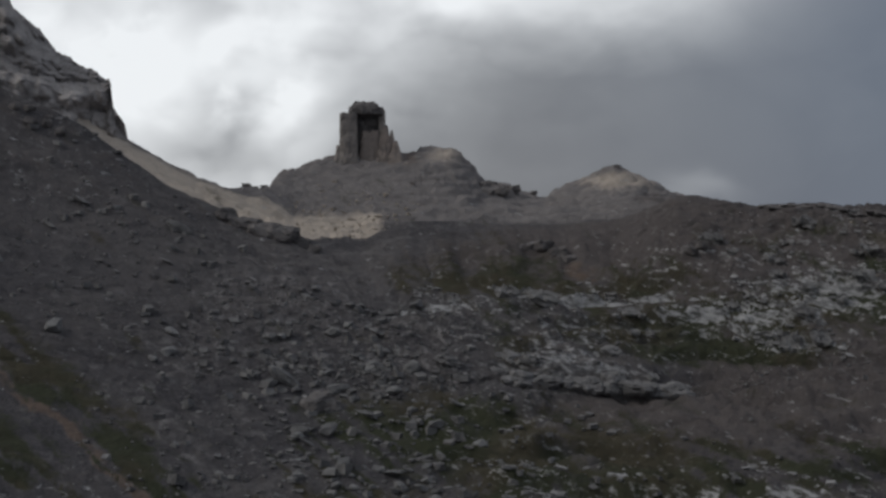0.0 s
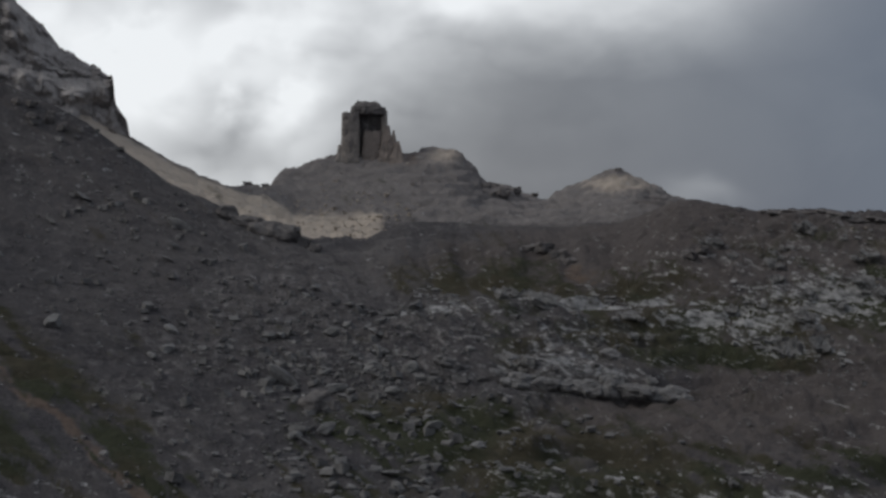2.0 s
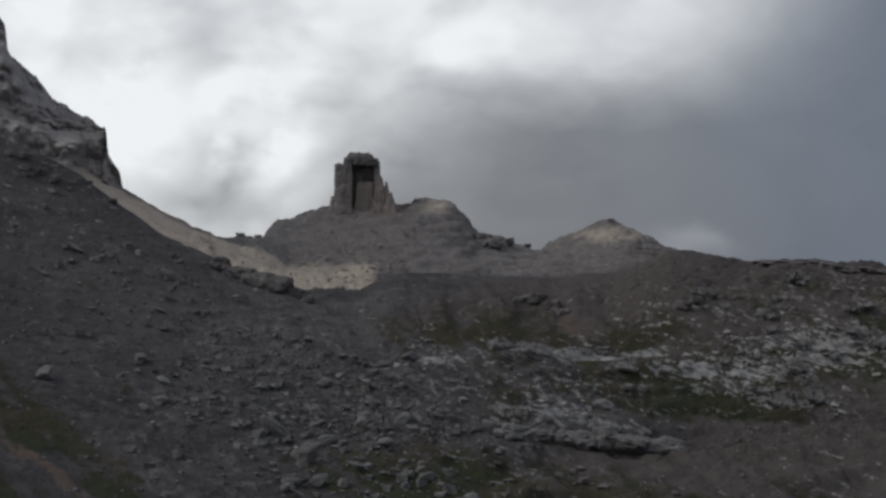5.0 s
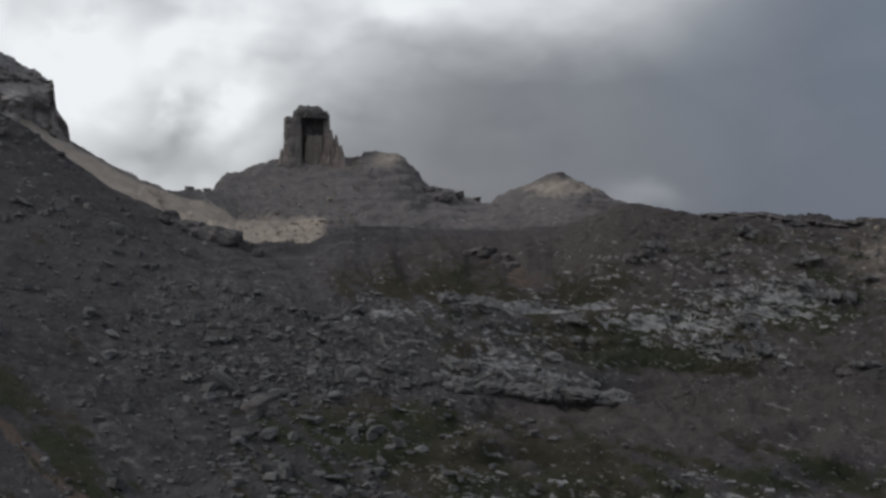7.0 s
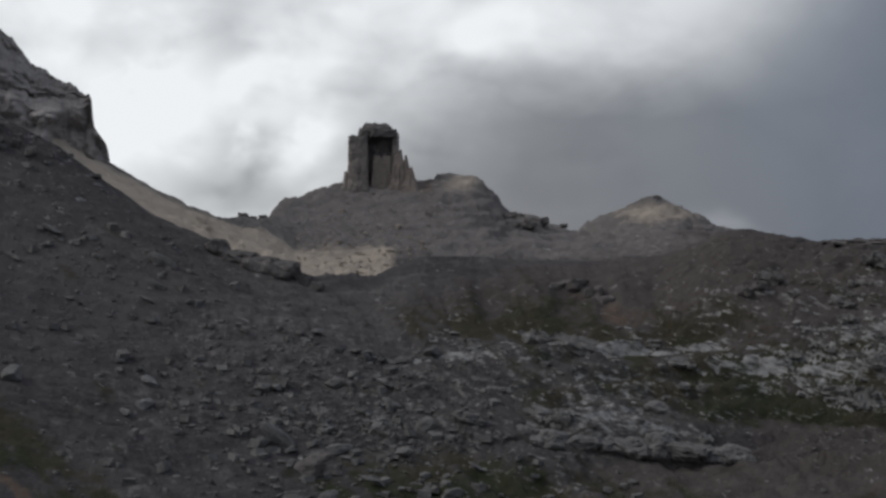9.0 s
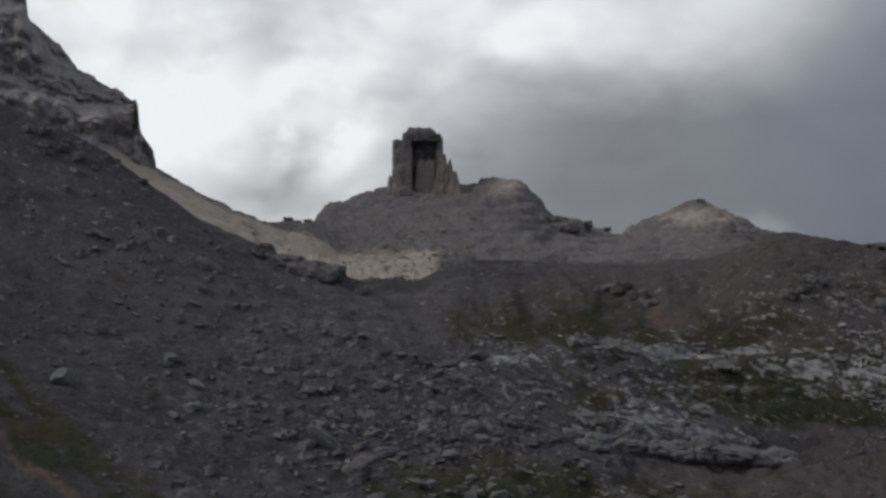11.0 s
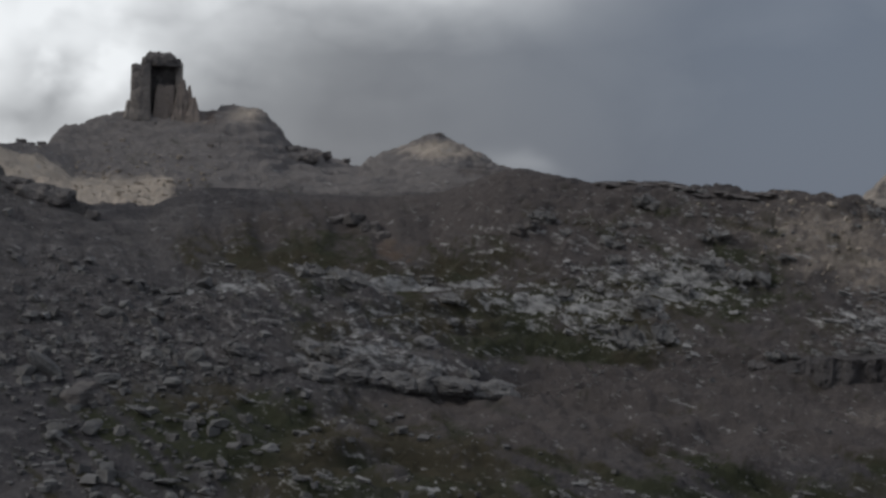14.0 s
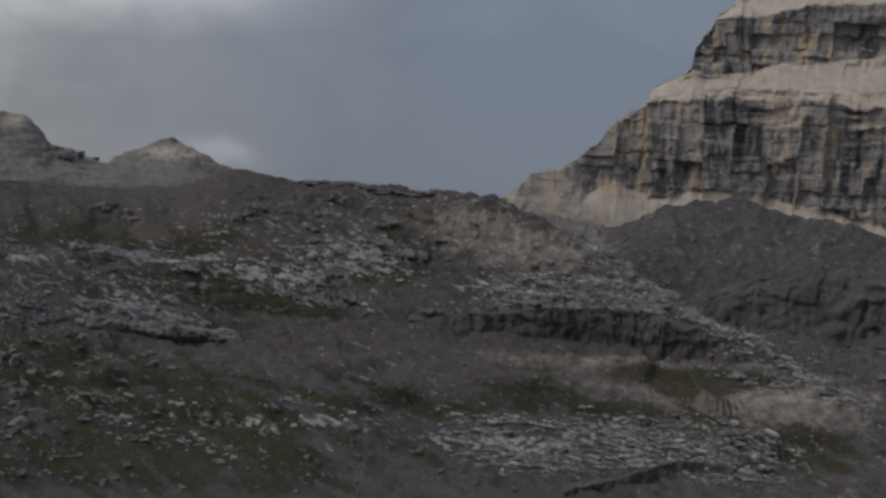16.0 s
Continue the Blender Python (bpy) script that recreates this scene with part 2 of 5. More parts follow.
# stones toned to go with the sunlight painted on saddle and knoll
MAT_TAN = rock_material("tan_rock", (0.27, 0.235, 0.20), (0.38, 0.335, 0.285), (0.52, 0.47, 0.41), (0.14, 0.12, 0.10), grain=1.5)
# rock of the bands and low step, darkened in colour to stand for shade
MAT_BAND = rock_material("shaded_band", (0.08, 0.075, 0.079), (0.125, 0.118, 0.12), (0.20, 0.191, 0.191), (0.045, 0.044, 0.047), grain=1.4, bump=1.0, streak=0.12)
MAT_TOWER = rock_material("tower_limestone", (0.22, 0.205, 0.195), (0.31, 0.28, 0.255), (0.40, 0.36, 0.33), (0.11, 0.105, 0.11), grain=0.8, streak=0.4)
MAT_RUST = rock_material("rusty_limestone", (0.19, 0.165, 0.152), (0.26, 0.222, 0.2), (0.34, 0.3, 0.275), (0.10, 0.09, 0.087), grain=0.8, streak=0.25)
MAT_HUMP = rock_material("hummock_limestone", (0.14, 0.137, 0.139), (0.22, 0.216, 0.217), (0.46, 0.457, 0.462), (0.06, 0.059, 0.06), grain=1.1, bump=0.9, vary=0.2)
MAT_MOUNTAIN = rock_material("layered_dolomite", (0.165, 0.163, 0.172), (0.265, 0.248, 0.238), (0.48, 0.44, 0.40), (0.056, 0.058, 0.067), grain=1.0, streak=0.95, zones=True)


# ---- shaping tools ----
def hash3(i, j, k, seed):
    h = (i * 374761393 + j * 668265263 + k * 2147483647 + seed * 1274126177) & 0xFFFFFFFF
    h = ((h ^ (h >> 13)) * 1274126177) & 0xFFFFFFFF
    return ((h ^ (h >> 16)) & 0xFFFF) / 65535.0


def vnoise(p, seed=0):
    """Smooth noise, 0 to 1, at the points p."""
    q = np.floor(p).astype(np.int64)
    f = p - q
    f = f * f * (3 - 2 * f)
    out = 0.0
    for a in (0, 1):
        wa = f[..., 0] if a else 1 - f[..., 0]
        for b in (0, 1):
            wb = wa * (f[..., 1] if b else 1 - f[..., 1])
            for c in (0, 1):
                out = out + wb * (f[..., 2] if c else 1 - f[..., 2]) * hash3(q[..., 0] + a, q[..., 1] + b, q[..., 2] + c, seed)
    return out


def fbm(p, octaves=4, seed=0, rough=0.5):
    out, amp, total = 0.0, 1.0, 0.0
    for o in range(octaves):
        out = out + amp * vnoise(p * 2.03 ** o + 17.3 * o, seed + o)
        total += amp
        amp *= rough
    return out / total - 0.5


def cells(p, seed=0):
    """Blocky noise: a step at each cell, -0.5 to 0.5."""
    q = np.floor(p).astype(np.int64)
    return hash3(q[..., 0], q[..., 1], q[..., 2], seed) - 0.5


def knobs(p, seed=0):
    """Packed rounded lumps with tight gaps between them, -0.5 to 0.5."""
    q = np.floor(p).astype(np.int64)
    near = np.full(p.shape[:-1], 9.0)
    for a in (-1, 0, 1):
        for b in (-1, 0, 1):
            for c in (-1, 0, 1):
                i, j, k = q[..., 0] + a, q[..., 1] + b, q[..., 2] + c
                x, y, z = (hash3(i, j, k, seed + n) for n in (0, 1, 2))
                near = np.minimum(near, (i + x - p[..., 0]) ** 2 + (j + y - p[..., 1]) ** 2 + (k + z - p[..., 2]) ** 2)
    return 0.5 - np.sqrt(near).clip(0, 1)


def along(line, az):
    """Distance and rise angle, interpolated by azimuth, of a ridge line of (azimuth, distance, rise)."""
    a, r, e = np.array(line).T
    return UNIT * depth(np.interp(az, a, r)), np.interp(az, a, e)


def polar(az, r, el):
    a = np.radians(az)
    return np.stack([r * np.sin(a), r * np.cos(a), r * np.tan(np.radians(el))], -1)


def sheet_points(lines, counts, az):
    """A grid of points, columns by azimuth and rows through the ridge lines in turn."""
    rs, es = zip(*[along(l, az) for l in lines])
    rows, zs, ks = [], [], []
    for i, n in enumerate(counts):
        for s in range(n):
            f = s / n
            z0, z1 = rs[i] * np.tan(np.radians(es[i])), rs[i + 1] * np.tan(np.radians(es[i + 1]))
            rows.append(rs[i] * (1 - f) + rs[i + 1] * f)
            zs.append(z0 * (1 - f) + z1 * f)
            ks.append(i + f)
    rows.append(rs[-1])
    zs.append(rs[-1] * np.tan(np.radians(es[-1])))
    ks.append(len(counts))
    r, z = np.array(rows), np.array(zs)
    a = np.radians(az)[None, :]
    return np.stack([r * np.sin(a), r * np.cos(a), z], -1), np.array(ks)


def smooth_rows(p, passes):
    for _ in range(passes):
        p[1:-1, :, 2] = 0.25 * p[:-2, :, 2] + 0.5 * p[1:-1, :, 2] + 0.25 * p[2:, :, 2]
    return p


def grid_object(name, p, material, zone=None, wrap=False, cover=None):
    """One mesh from a grid of points."""
    n, m = p.shape[:2]
    idx = np.arange(n * m).reshape(n, m)
    right = np.roll(idx, -1, 1) if wrap else idx[:, 1:]
    left = idx if wrap else idx[:, :-1]
    quads = np.stack([left[:-1], right[:-1], right[1:], left[1:]], -1).reshape(-1, 4)
    me = bpy.data.meshes.new(name)
    me.vertices.add(n * m)
    me.vertices.foreach_set("co", p.reshape(-1).astype(np.float32))
    me.loops.add(quads.size)
    me.loops.foreach_set("vertex_index", quads.reshape(-1).astype(np.int32))
    me.polygons.add(len(quads))
    me.polygons.foreach_set("loop_start", np.arange(0, quads.size, 4, dtype=np.int32))
    me.update(calc_edges=True)
    me.shade_smooth()
    if zone is not None:
        for key, values in (("zone", zone), ("cover", zone * 0 if cover is None else cover)):
            at = me.color_attributes.new(key, "FLOAT_COLOR", "POINT")
            if values.shape[-1] == 3:
                values = np.concatenate([values, np.zeros((*zone.shape[:2], 1))], -1)
            at.data.foreach_set("color", values.reshape(-1).astype(np.float32))
    me.materials.append(material)
    return new(name, me)


def bump_at(az, el, ca, ce, wa, we):
    """A soft patch centred on a direction."""
    return np.exp(-((az - ca) / wa) ** 2 - ((el - ce) / we) ** 2)


# ---- the ground: one sheet from under the viewer to the horizon ----
WEDGE0, WEDGE1 = -18.0, 34.0
FOOT = [(-18, 98, -9.6), (34, 98, -9.6)]
BENCH = [(-18, 108, -5.6), (-13, 112, -6.0), (-6, 116, -6.5), (5, 118, -6.6), (18, 118, -7.0), (28, 112, -7.2), (34, 108, -7.4)]
LEDGE_FOOT = [(-18, 140, -2.6), (-13, 146, -3.0), (-6, 148, -3.8), (0, 147, -4.1), (7.4, 147, -4.15), (10, 151, -3.7), (12.5, 150.6, -3.7), (14, 149, -3.72), (16, 148, -3.72), (18.1, 147.4, -3.83), (20, 146.6, -3.83), (20.7, 145.6, -3.88), (21.2, 144.6, -4.25), (21.95, 142.6, -4.4), (22.9, 140.6, -4.25), (23.5, 139, -3.75), (25.5, 132, -4.8), (28, 124, -5.8), (34, 112, -7)]
LEDGE_TOP = [(-18, 155, -0.9), (-13, 160, -1.6), (-6, 158, -2.9), (1, 150, -3.55), (2.7, 149, -3.45), (6, 149, -3.5), (7.5, 150, -3.9), (10, 157, -3.0), (13, 155, -3.0), (15, 154, -2.7), (18, 152.6, -2.5), (20.5, 151.4, -2.55), (22, 146.4, -2.9), (23.5, 141, -3.4), (25.5, 134, -4.3), (28, 126, -5.4), (34, 114, -6.8)]
CREST = [(-18, 184, 2.0), (-14, 185, 0.6), (-9, 181, -0.7), (-5, 176, -1.5), (-1.67, 172, -1.92), (0.26, 174, -1.45), (1.9, 175, -1.26), (5.1, 175, -1.43), (6.7, 176, -1.16), (8.3, 180, -0.66), (10, 183, -0.2), (12.5, 182, 0.2), (15, 180, 0.2), (16.5, 175, -0.1), (18, 168, -0.6), (20.4, 157, -1.6), (21.8, 150, -2.4), (23.5, 143.5, -3.15), (25.5, 136, -4.0), (28.5, 128, -5.3), (34, 116, -6.6)]
BASIN = [(-18, 205, 4.0), (-14, 205, 2.4), (-9, 199, 0.9), (-5, 189, -0.7), (-1.35, 182, -1.75), (1, 184, -1.45), (3.5, 185, -1.3), (5.1, 186, -1.1), (6, 189, -0.4), (6.7, 192, 0.3), (8.5, 193, 0.5), (12, 192, 0.8), (15, 187, 0.7), (17, 180, 0.1), (18, 172, -0.35), (20.4, 160, -1.45), (21.8, 152, -2.28), (23.5, 145, -3.08), (25.5, 137, -3.9), (28.5, 129, -5.25), (34, 118, -6.5)]
BROW_WEST = [(-18, 228.5, 7), (-14, 225.7, 5.1), (-12.5, 224, 4.55), (-11.7, 223, 4.2), (-11, 222, 3.9), (-10.2, 221, 3.5), (-9.4, 220, 2.9), (-8.3, 218, 2.05), (-7.8, 217, 1.71), (-6.2, 214, 0.96), (-5.3, 213, 0.66), (-4.3, 212, 0.44), (-3.6, 211, 0.19), (-2.35, 215, 0.2), (-1.87, 219, 0.47), (-1.06, 224, 0.84), (1, 225.7, 0.77), (3.5, 225.7, 0.73), (5.1, 225, 0.91), (6.7, 222, 1.54)]
BROW_EAST = [(7.8, 219, 1.46), (8.9, 216, 1.21), (9.85, 214, 1.3), (10.9, 211, 1.27), (11.7, 208, 1.1), (12.9, 205, 1.04), (13.5, 203, 1.17), (14.1, 201, 1.17), (15, 198, 0.96), (15.8, 196, 0.94), (16.4, 192, 0.55), (18, 180, -0.14), (19.1, 172, -0.47), (20.4, 163, -1.35), (21.8, 154, -2.18), (23.5, 146.5, -3.03), (24.6, 142, -3.17), (25.5, 138.5, -3.84), (27.3, 132.5, -4.83), (28.6, 130, -5.2), (34, 120, -6.4)]
BROW = BROW_WEST + BROW_EAST
BACK = [(-18, 232.7, 7.1), (-9.4, 225.7, 2.8), (-6.2, 224, 1.0), (-4.3, 222, 0.35), (-2.5, 226.4, 0.25), (-1, 235.5, 0.3), (4, 236.9, 0.3), (7, 235.5, 0.6), (12, 225.7, 0.4), (16, 212, -0.2), (18, 196, -1.0), (21.8, 172, -3.4), (25.5, 156, -5.2), (34, 140, -8.0)]
SADDLE = [(-18, 250.9, 9.0), (-11, 242.5, 4.5), (-10, 239.7, 3.75), (-9, 237.6, 3.16), (-7.84, 239, 2.48), (-7.04, 240.4, 2.04), (-6.23, 243.9, 1.76), (-5.1, 249.5, 1.55), (-4.3, 250.9, 1.0), (-1.4, 252.3, 1.1), (0, 253, 1.15), (2, 253.7, 0.98), (4, 253.7, 0.98), (6, 252.3, 1.25), (7, 250.9, 1.0), (10, 248.1, 0.5), (16, 242.5, 0.2), (18, 235.5, -0.4), (20, 225.7, -0.8), (22, 224, -2.2), (24.4, 222, -2.9), (26.7, 222, -3.0), (28.5, 222, -3.1), (34, 222, -4)]
FAR_WEST = [(-18, 267, 7), (-9, 267, 2.4), (-6.2, 267, 1.45), (-5.7, 267, 1.78), (-5.1, 268.4, 1.75), (-4.63, 277.5, 2.24), (-3.2, 288, 2.72), (-2.9, 290.1, 2.83), (-0.84, 291.5, 2.9), (-0.6, 294.3, 3.06), (0.28, 295, 3.07), (0.6, 295, 2.79), (0.9, 295, 2.46), (1.12, 295, 2.03), (1.55, 295, 1.92), (1.98, 295, 1.8), (2.2, 295, 1.62), (2.62, 295, 1.6), (2.84, 295, 1.46), (3.27, 295, 1.74), (3.98, 294.3, 2.04)]
FAR_EAST = [(4.5, 293.6, 2.28), (4.94, 292.9, 2.38), (5.23, 292.9, 2.26), (5.68, 292.9, 2.11), (6.1, 292.9, 1.9), (6.67, 291.5, 1.56), (7.5, 288, 1.3), (10, 285.9, 0.8), (14, 284.5, 0.7), (16, 281.7, 0.45), (17, 277.5, 0.3), (18, 270.5, -0.1), (19.07, 256.5, -0.3), (20.17, 248.1, 0.5), (21.24, 248.1, 1.1), (21.96, 248.1, 1.32), (23.23, 248.1, 1.28), (25.05, 246.7, 0.97), (26.84, 246, 0.72), (28.06, 245.3, 0.33), (34, 242.5, -0.8)]
FAR = FAR_WEST + FAR_EAST
BEYOND = [(-18, 298.5, 3), (-6, 291.5, 0.6), (2.84, 309, 0.8), (7, 305.5, 0.4), (14, 298.5, 0.6), (17, 292.9, 0.6), (20, 290.1, 0.2), (23, 285.9, 0.6), (34, 281, -0.5)]
LINES = [FOOT, BENCH, LEDGE_FOOT, LEDGE_TOP, CREST, BASIN, BROW, BACK, SADDLE, FAR, BEYOND]
COUNTS = [26, 62, 52, 70, 30, 72, 10, 44, 56, 10]


def round_line(line, z_mid):
    """Carries a ridge line on round the back of the viewer's own hillside."""
    (a0, r0, e0), (a1, r1, e1) = line[0], line[-1]
    rb = 0.5 * (r0 + r1)
    eb = math.degrees(math.atan2(z_mid(rb), rb))
    return [(a0 - 40, rb, 0.5 * (e0 + eb)), *line, (a1 + 40, rb, 0.5 * (e1 + eb)), (a1 + 80, rb, eb), (a0 + 360 - 80, rb, eb), (a0 + 320, rb, 0.5 * (e0 + eb)), (a0 + 360, r0, e0)]


def build_ground():
    def hillside(r):
        return -6.0 + 0.06 * r

    fine = np.arange(WEDGE0, WEDGE1, 0.04)
    az = np.concatenate([fine, np.arange(WEDGE1, 360 + WEDGE0 - 0.01, 2.5)])
    rings = [[(-180, r, math.degrees(math.atan2(z, r))), (400, r, math.degrees(math.atan2(z, r)))] for r, z in ((0.01, -6.0), (3, -6.1))]
    near = []
    for r, zf in ((10, -7.5), (25, -10.0), (50, -13.0), (75, -15.4)):
        e = math.degrees(math.atan2(zf, r))
        near.append([(WEDGE0, r, e), (WEDGE1, r, e)])
    out = []
    for r, e in ((420, -2.0), (800, -3.0), (2000, -1.5), (4500, -0.8)):
        out.append([(WEDGE0, r, e), (WEDGE1, r, e)])
    lines = rings + [round_line(l, hillside) for l in near + LINES] + [[(l[0][0] - 360, *l[0][1:]), (l[0][0] + 760, *l[0][1:])] for l in out]
    counts = [1, 2, 4, 5, 6, 10] + COUNTS + [6, 4, 4, 3]
    p, k = sheet_points(lines, counts, az)
    k = k - 6
    p = smooth_rows(p, 3)
    wide = (k > 7.4) & (k < 9.6)
    kernel = np.hanning(13) / np.hanning(13).sum()
    for i in np.where(wide)[0]:
        p[i, : len(fine), 2] = np.convolve(np.pad(p[i, : len(fine), 2], 6, mode="edge"), kernel, mode="valid")
    far_off = np.hypot(p[..., 0], p[..., 1])
    r = plan_ring(far_off / UNIT)
    unit = far_off / r
    el = np.degrees(np.arctan2(p[..., 2], far_off))
    A = np.broadcast_to(az[None, :], r.shape)
    K = np.broadcast_to(k[:, None], r.shape)
    flat = p / unit[..., None] * np.array([1, 1, 0.6])
    broad = fbm(flat / 14.0, 4, 3)
    lumps = fbm(flat * np.array([0.7, 1, 1]) / 3.0, 4, 9, 0.55)
    grit = fbm(flat * np.array([0.5, 1, 1]) / 0.8, 3, 21, 0.6)
    patch = fbm(flat / 6.0, 4, 61, 0.6)
    size = np.clip(r / 150.0, 0.3, 1.5)
    seen = np.clip((r - 60) / 40, 0, 1) * np.clip((420 - r) / 60, 0, 1)
    smooth = 1 - 0.65 * np.clip((-5.5 - A) / 3, 0, 1) * np.clip((el + 2.2) / 1.5, 0, 1)
    smooth *= 1 - (0.15 - 0.15 * np.clip(A - 18.5, 0, 1)) * np.clip((K - 7.6) / 0.6, 0, 1)
    smooth *= 1 - 0.75 * np.exp(-((K - 6.0) / 0.3) ** 2)
    gully = fbm(np.stack([A / 0.5 + 0.6 * el, el / 5, 0 * A], -1), 3, 41)
    dz = (0.9 * broad * (1 - 0.75 * np.exp(-((K - 6.0) / 0.5) ** 2)) + 1.35 * lumps * smooth + (0.75 + 0.5 * np.clip((A - 3) / 5, 0, 1)) * grit * smooth) * size * seen
    bowl = np.clip(1 - np.abs(K - 5.5) / 0.5, 0, 1) * np.clip((A + 3) / 2, 0, 1) * np.clip((7.5 - A) / 2, 0, 1)
    dz += (gully * 2.4 + 1.6 * fbm(flat / 5.0, 3, 43)) * bowl
    ridges = fbm(np.stack([(el + 0.55 * A) / 0.42, (A - el) / 2.6, 0 * A], -1), 4, 71, 0.55)
    hummock = np.clip((A + 3) / 3, 0, 1) * np.clip((14 - A) / 4, 0, 1) * np.clip((K - 0.1) / 0.5, 0, 1) * np.clip((3.9 - K) / 0.3, 0, 1)
    dz += 1.9 * ridges * hummock * size
    cone = np.clip(1 - np.abs(K - 8.6) / 0.45, 0, 1) * np.clip((A - 19.5) / 1.5, 0, 1)
    dz += gully * 1.6 * cone
    knoll = bump_at(A, el, 15.2, -0.1, 2.8, 1.1)
    dz += (1.5 * fbm(flat / 1.7, 4, 45, 0.6) + 0.25 * cells(flat / 0.9, 46) + 1.1 * fbm(np.stack([A / 0.22, el / 1.2, 0 * A], -1), 3, 47)) * knoll * np.clip((6.0 - K) / 0.15, 0, 1)
    # outcropping beds: treads and risers, broken up by patches
    for tall, seed, share in ((1.3, 5, 1.1), (0.5, 6, 1.0)):
        q = p[..., 2] / unit / tall + 2.6 * fbm(flat / 16.0, 3, seed) + 0.5 * lumps
        f = q - np.floor(q)
        riser = np.clip((f - 0.38) / 0.24, 0, 1)
        riser = riser * riser * (3 - 2 * riser)
        terrace = np.clip(1.6 - np.abs(K - 8.3) / 0.5, 0, 1) * np.clip((7.5 - A) / 1.0, 0, 1) * np.clip(A + 1.5, 0, 1)
        here = 0.6 * terrace + np.clip((A + 1.5) / 2.5, 0, 1) * np.clip((K - 0.4) / 0.6, 0, 1) * np.clip((5.9 - K) / 0.3, 0, 1) * (1 - bowl) * np.clip(0.75 + 2.6 * patch, 0, 1)
        dz += (riser - f) * tall * share * here
    p[..., 2] += dz * unit
    # what covers the ground: turf, bare limestone, tan gravel with sunlight in its tone
    el2 = np.degrees(np.arctan2(p[..., 2], far_off)) + 0.5 * patch
    A2 = A + 1.2 * broad
    runs = fbm(np.stack([(el2 + 0.9 * A) / 0.36, (A - el2) / 2.0, 0 * A], -1), 4, 71, 0.6)
    beds = fbm(np.stack([A / 2.2, el2 / 0.28, 0 * A], -1), 4, 72, 0.6)
    runs = runs * (1 - 0.6 * hummock) - 0.5 * ridges * hummock
    b = el2 + 0.93 * (A + 12.8) + 2.8 + 1.6 * runs + 0.9 * patch
    lean = np.clip((9 - A) / 5, 0, 1)
    slant = fbm(np.stack([(el2 + 0.38 * A) / 0.3, (A - el2) / 2.2, 0 * A], -1), 4, 74, 0.6)
    drift = runs * lean + slant * (1 - lean)
    west = np.clip((-6.6 - A) / 1.5, 0, 1)
    turf = 0.58 * np.exp(-((b - 0.95) / 0.95) ** 2) * west * np.clip(0.9 + 1.3 * patch + 0.8 * lumps, 0.3, 1.2) + 0.8 * bowl * np.clip((0.1 - el2) / 0.9, 0.1, 1) * np.clip(0.5 + 2.4 * gully + 1.5 * lumps, 0, 1.1) + 0.55 * np.exp(-((b + 2.2) / 1.1) ** 2) * west
    turf += 0.6 * bump_at(A2, el2, -0.5, -5.0, 4, 1.0) + 0.5 * bump_at(A2, el2, 1.2, -1.0, 2.2, 0.35)
    turf += 0.5 * bump_at(A2, el2, 5.0, -1.1, 0.8, 0.4) + 0.6 * bump_at(A2, el2, 9.5, -3.0, 1.5, 0.45) + 0.75 * bump_at(A2, el2, 16, -6.0, 4.6, 0.55) + 0.75 * bump_at(A2, el2, 22, -4.9, 3, 0.4)
    turf += 0.62 * bump_at(A2, el2, 4, -6.8, 7, 1.7) + 0.5 * bump_at(A2, el2, 4, -9.0, 8, 1.2) + 0.42 * bump_at(A2, el2, 4, -2.2, 4, 0.9) + 0.58 * bump_at(A2, el2, 11, -1.6, 3.5, 1.2) + 0.6 * bump_at(A2, el2, 27, -7, 2, 0.7) + 0.3 * bump_at(A2, el2, 10, 0.6, 2, 0.4)
    turf += 0.4 * bump_at(A2, el2, 21.5, -4.75, 2.5, 0.3) + 0.36 * bump_at(A2, el2, 25, -4.9, 3.5, 1.0) + 0.16 * bump_at(A2, el2, 1.2, -0.1, 2.8, 0.8) + 0.3 * bump_at(A2, el2, 6.3, -0.5, 0.8, 0.7) + 0.3 * bump_at(A2, el2, 6.5, -3.0, 1.5, 0.6)
    white = 0.62 * bump_at(A2, el2, 11, -1.35, 1.6, 0.5) + 0.45 * bump_at(A2, el2, 8.2, -1.8, 1.8, 0.5) + 0.5 * bump_at(A2, el2, 10, -2.6, 1.2, 0.22)
    white += 0.8 * np.exp(-((K - 3.97) / 0.09) ** 2) * np.clip((A + 2.5), 0, 1) * np.clip((7 - A), 0, 1)
    white += 0.5 * bump_at(A2, el2, 3.6, -3.3, 3.2, 0.3) + 0.4 * bump_at(A2, el2, 5.2, -3.5, 1.5, 0.14) + 0.45 * bump_at(A2, el2, 2.6, -3.1, 0.8, 0.2) + 0.36 * bump_at(A2, el2, 3, -2.2, 2.6, 0.7) + 0.75 * bump_at(A2, el2, 19.5, -2.0, 3.2, 0.45) + 0.75 * np.exp(-((K - 5.6) / 0.6) ** 2) * np.clip((A - 17.5) / 2, 0, 1)
    white += 0.62 * bump_at(A2, el2, 20, -7.2, 4.4, 0.5) + 0.16 * bump_at(A2, el2, 9, -0.3, 4, 0.8) + 0.36 * bump_at(A2, el2, 8, -6.8, 4, 0.6)
    white += 0.5 * np.clip(ridges - 0.08, 0, 0.5) * hummock * np.clip((el2 + 8) / 2, 0, 1)
    rubble = hummock * np.clip((el2 + 4.6) / 0.6, 0, 1) * np.clip((8 - A) / 1.5, 0, 1)
    white *= (1 - 0.85 * bowl) * (1 - 0.3 * rubble)
    white -= 0.6 * np.clip((A - 18.8) / 0.6, 0, 1) * np.clip(K - 6.8, 0, 1)
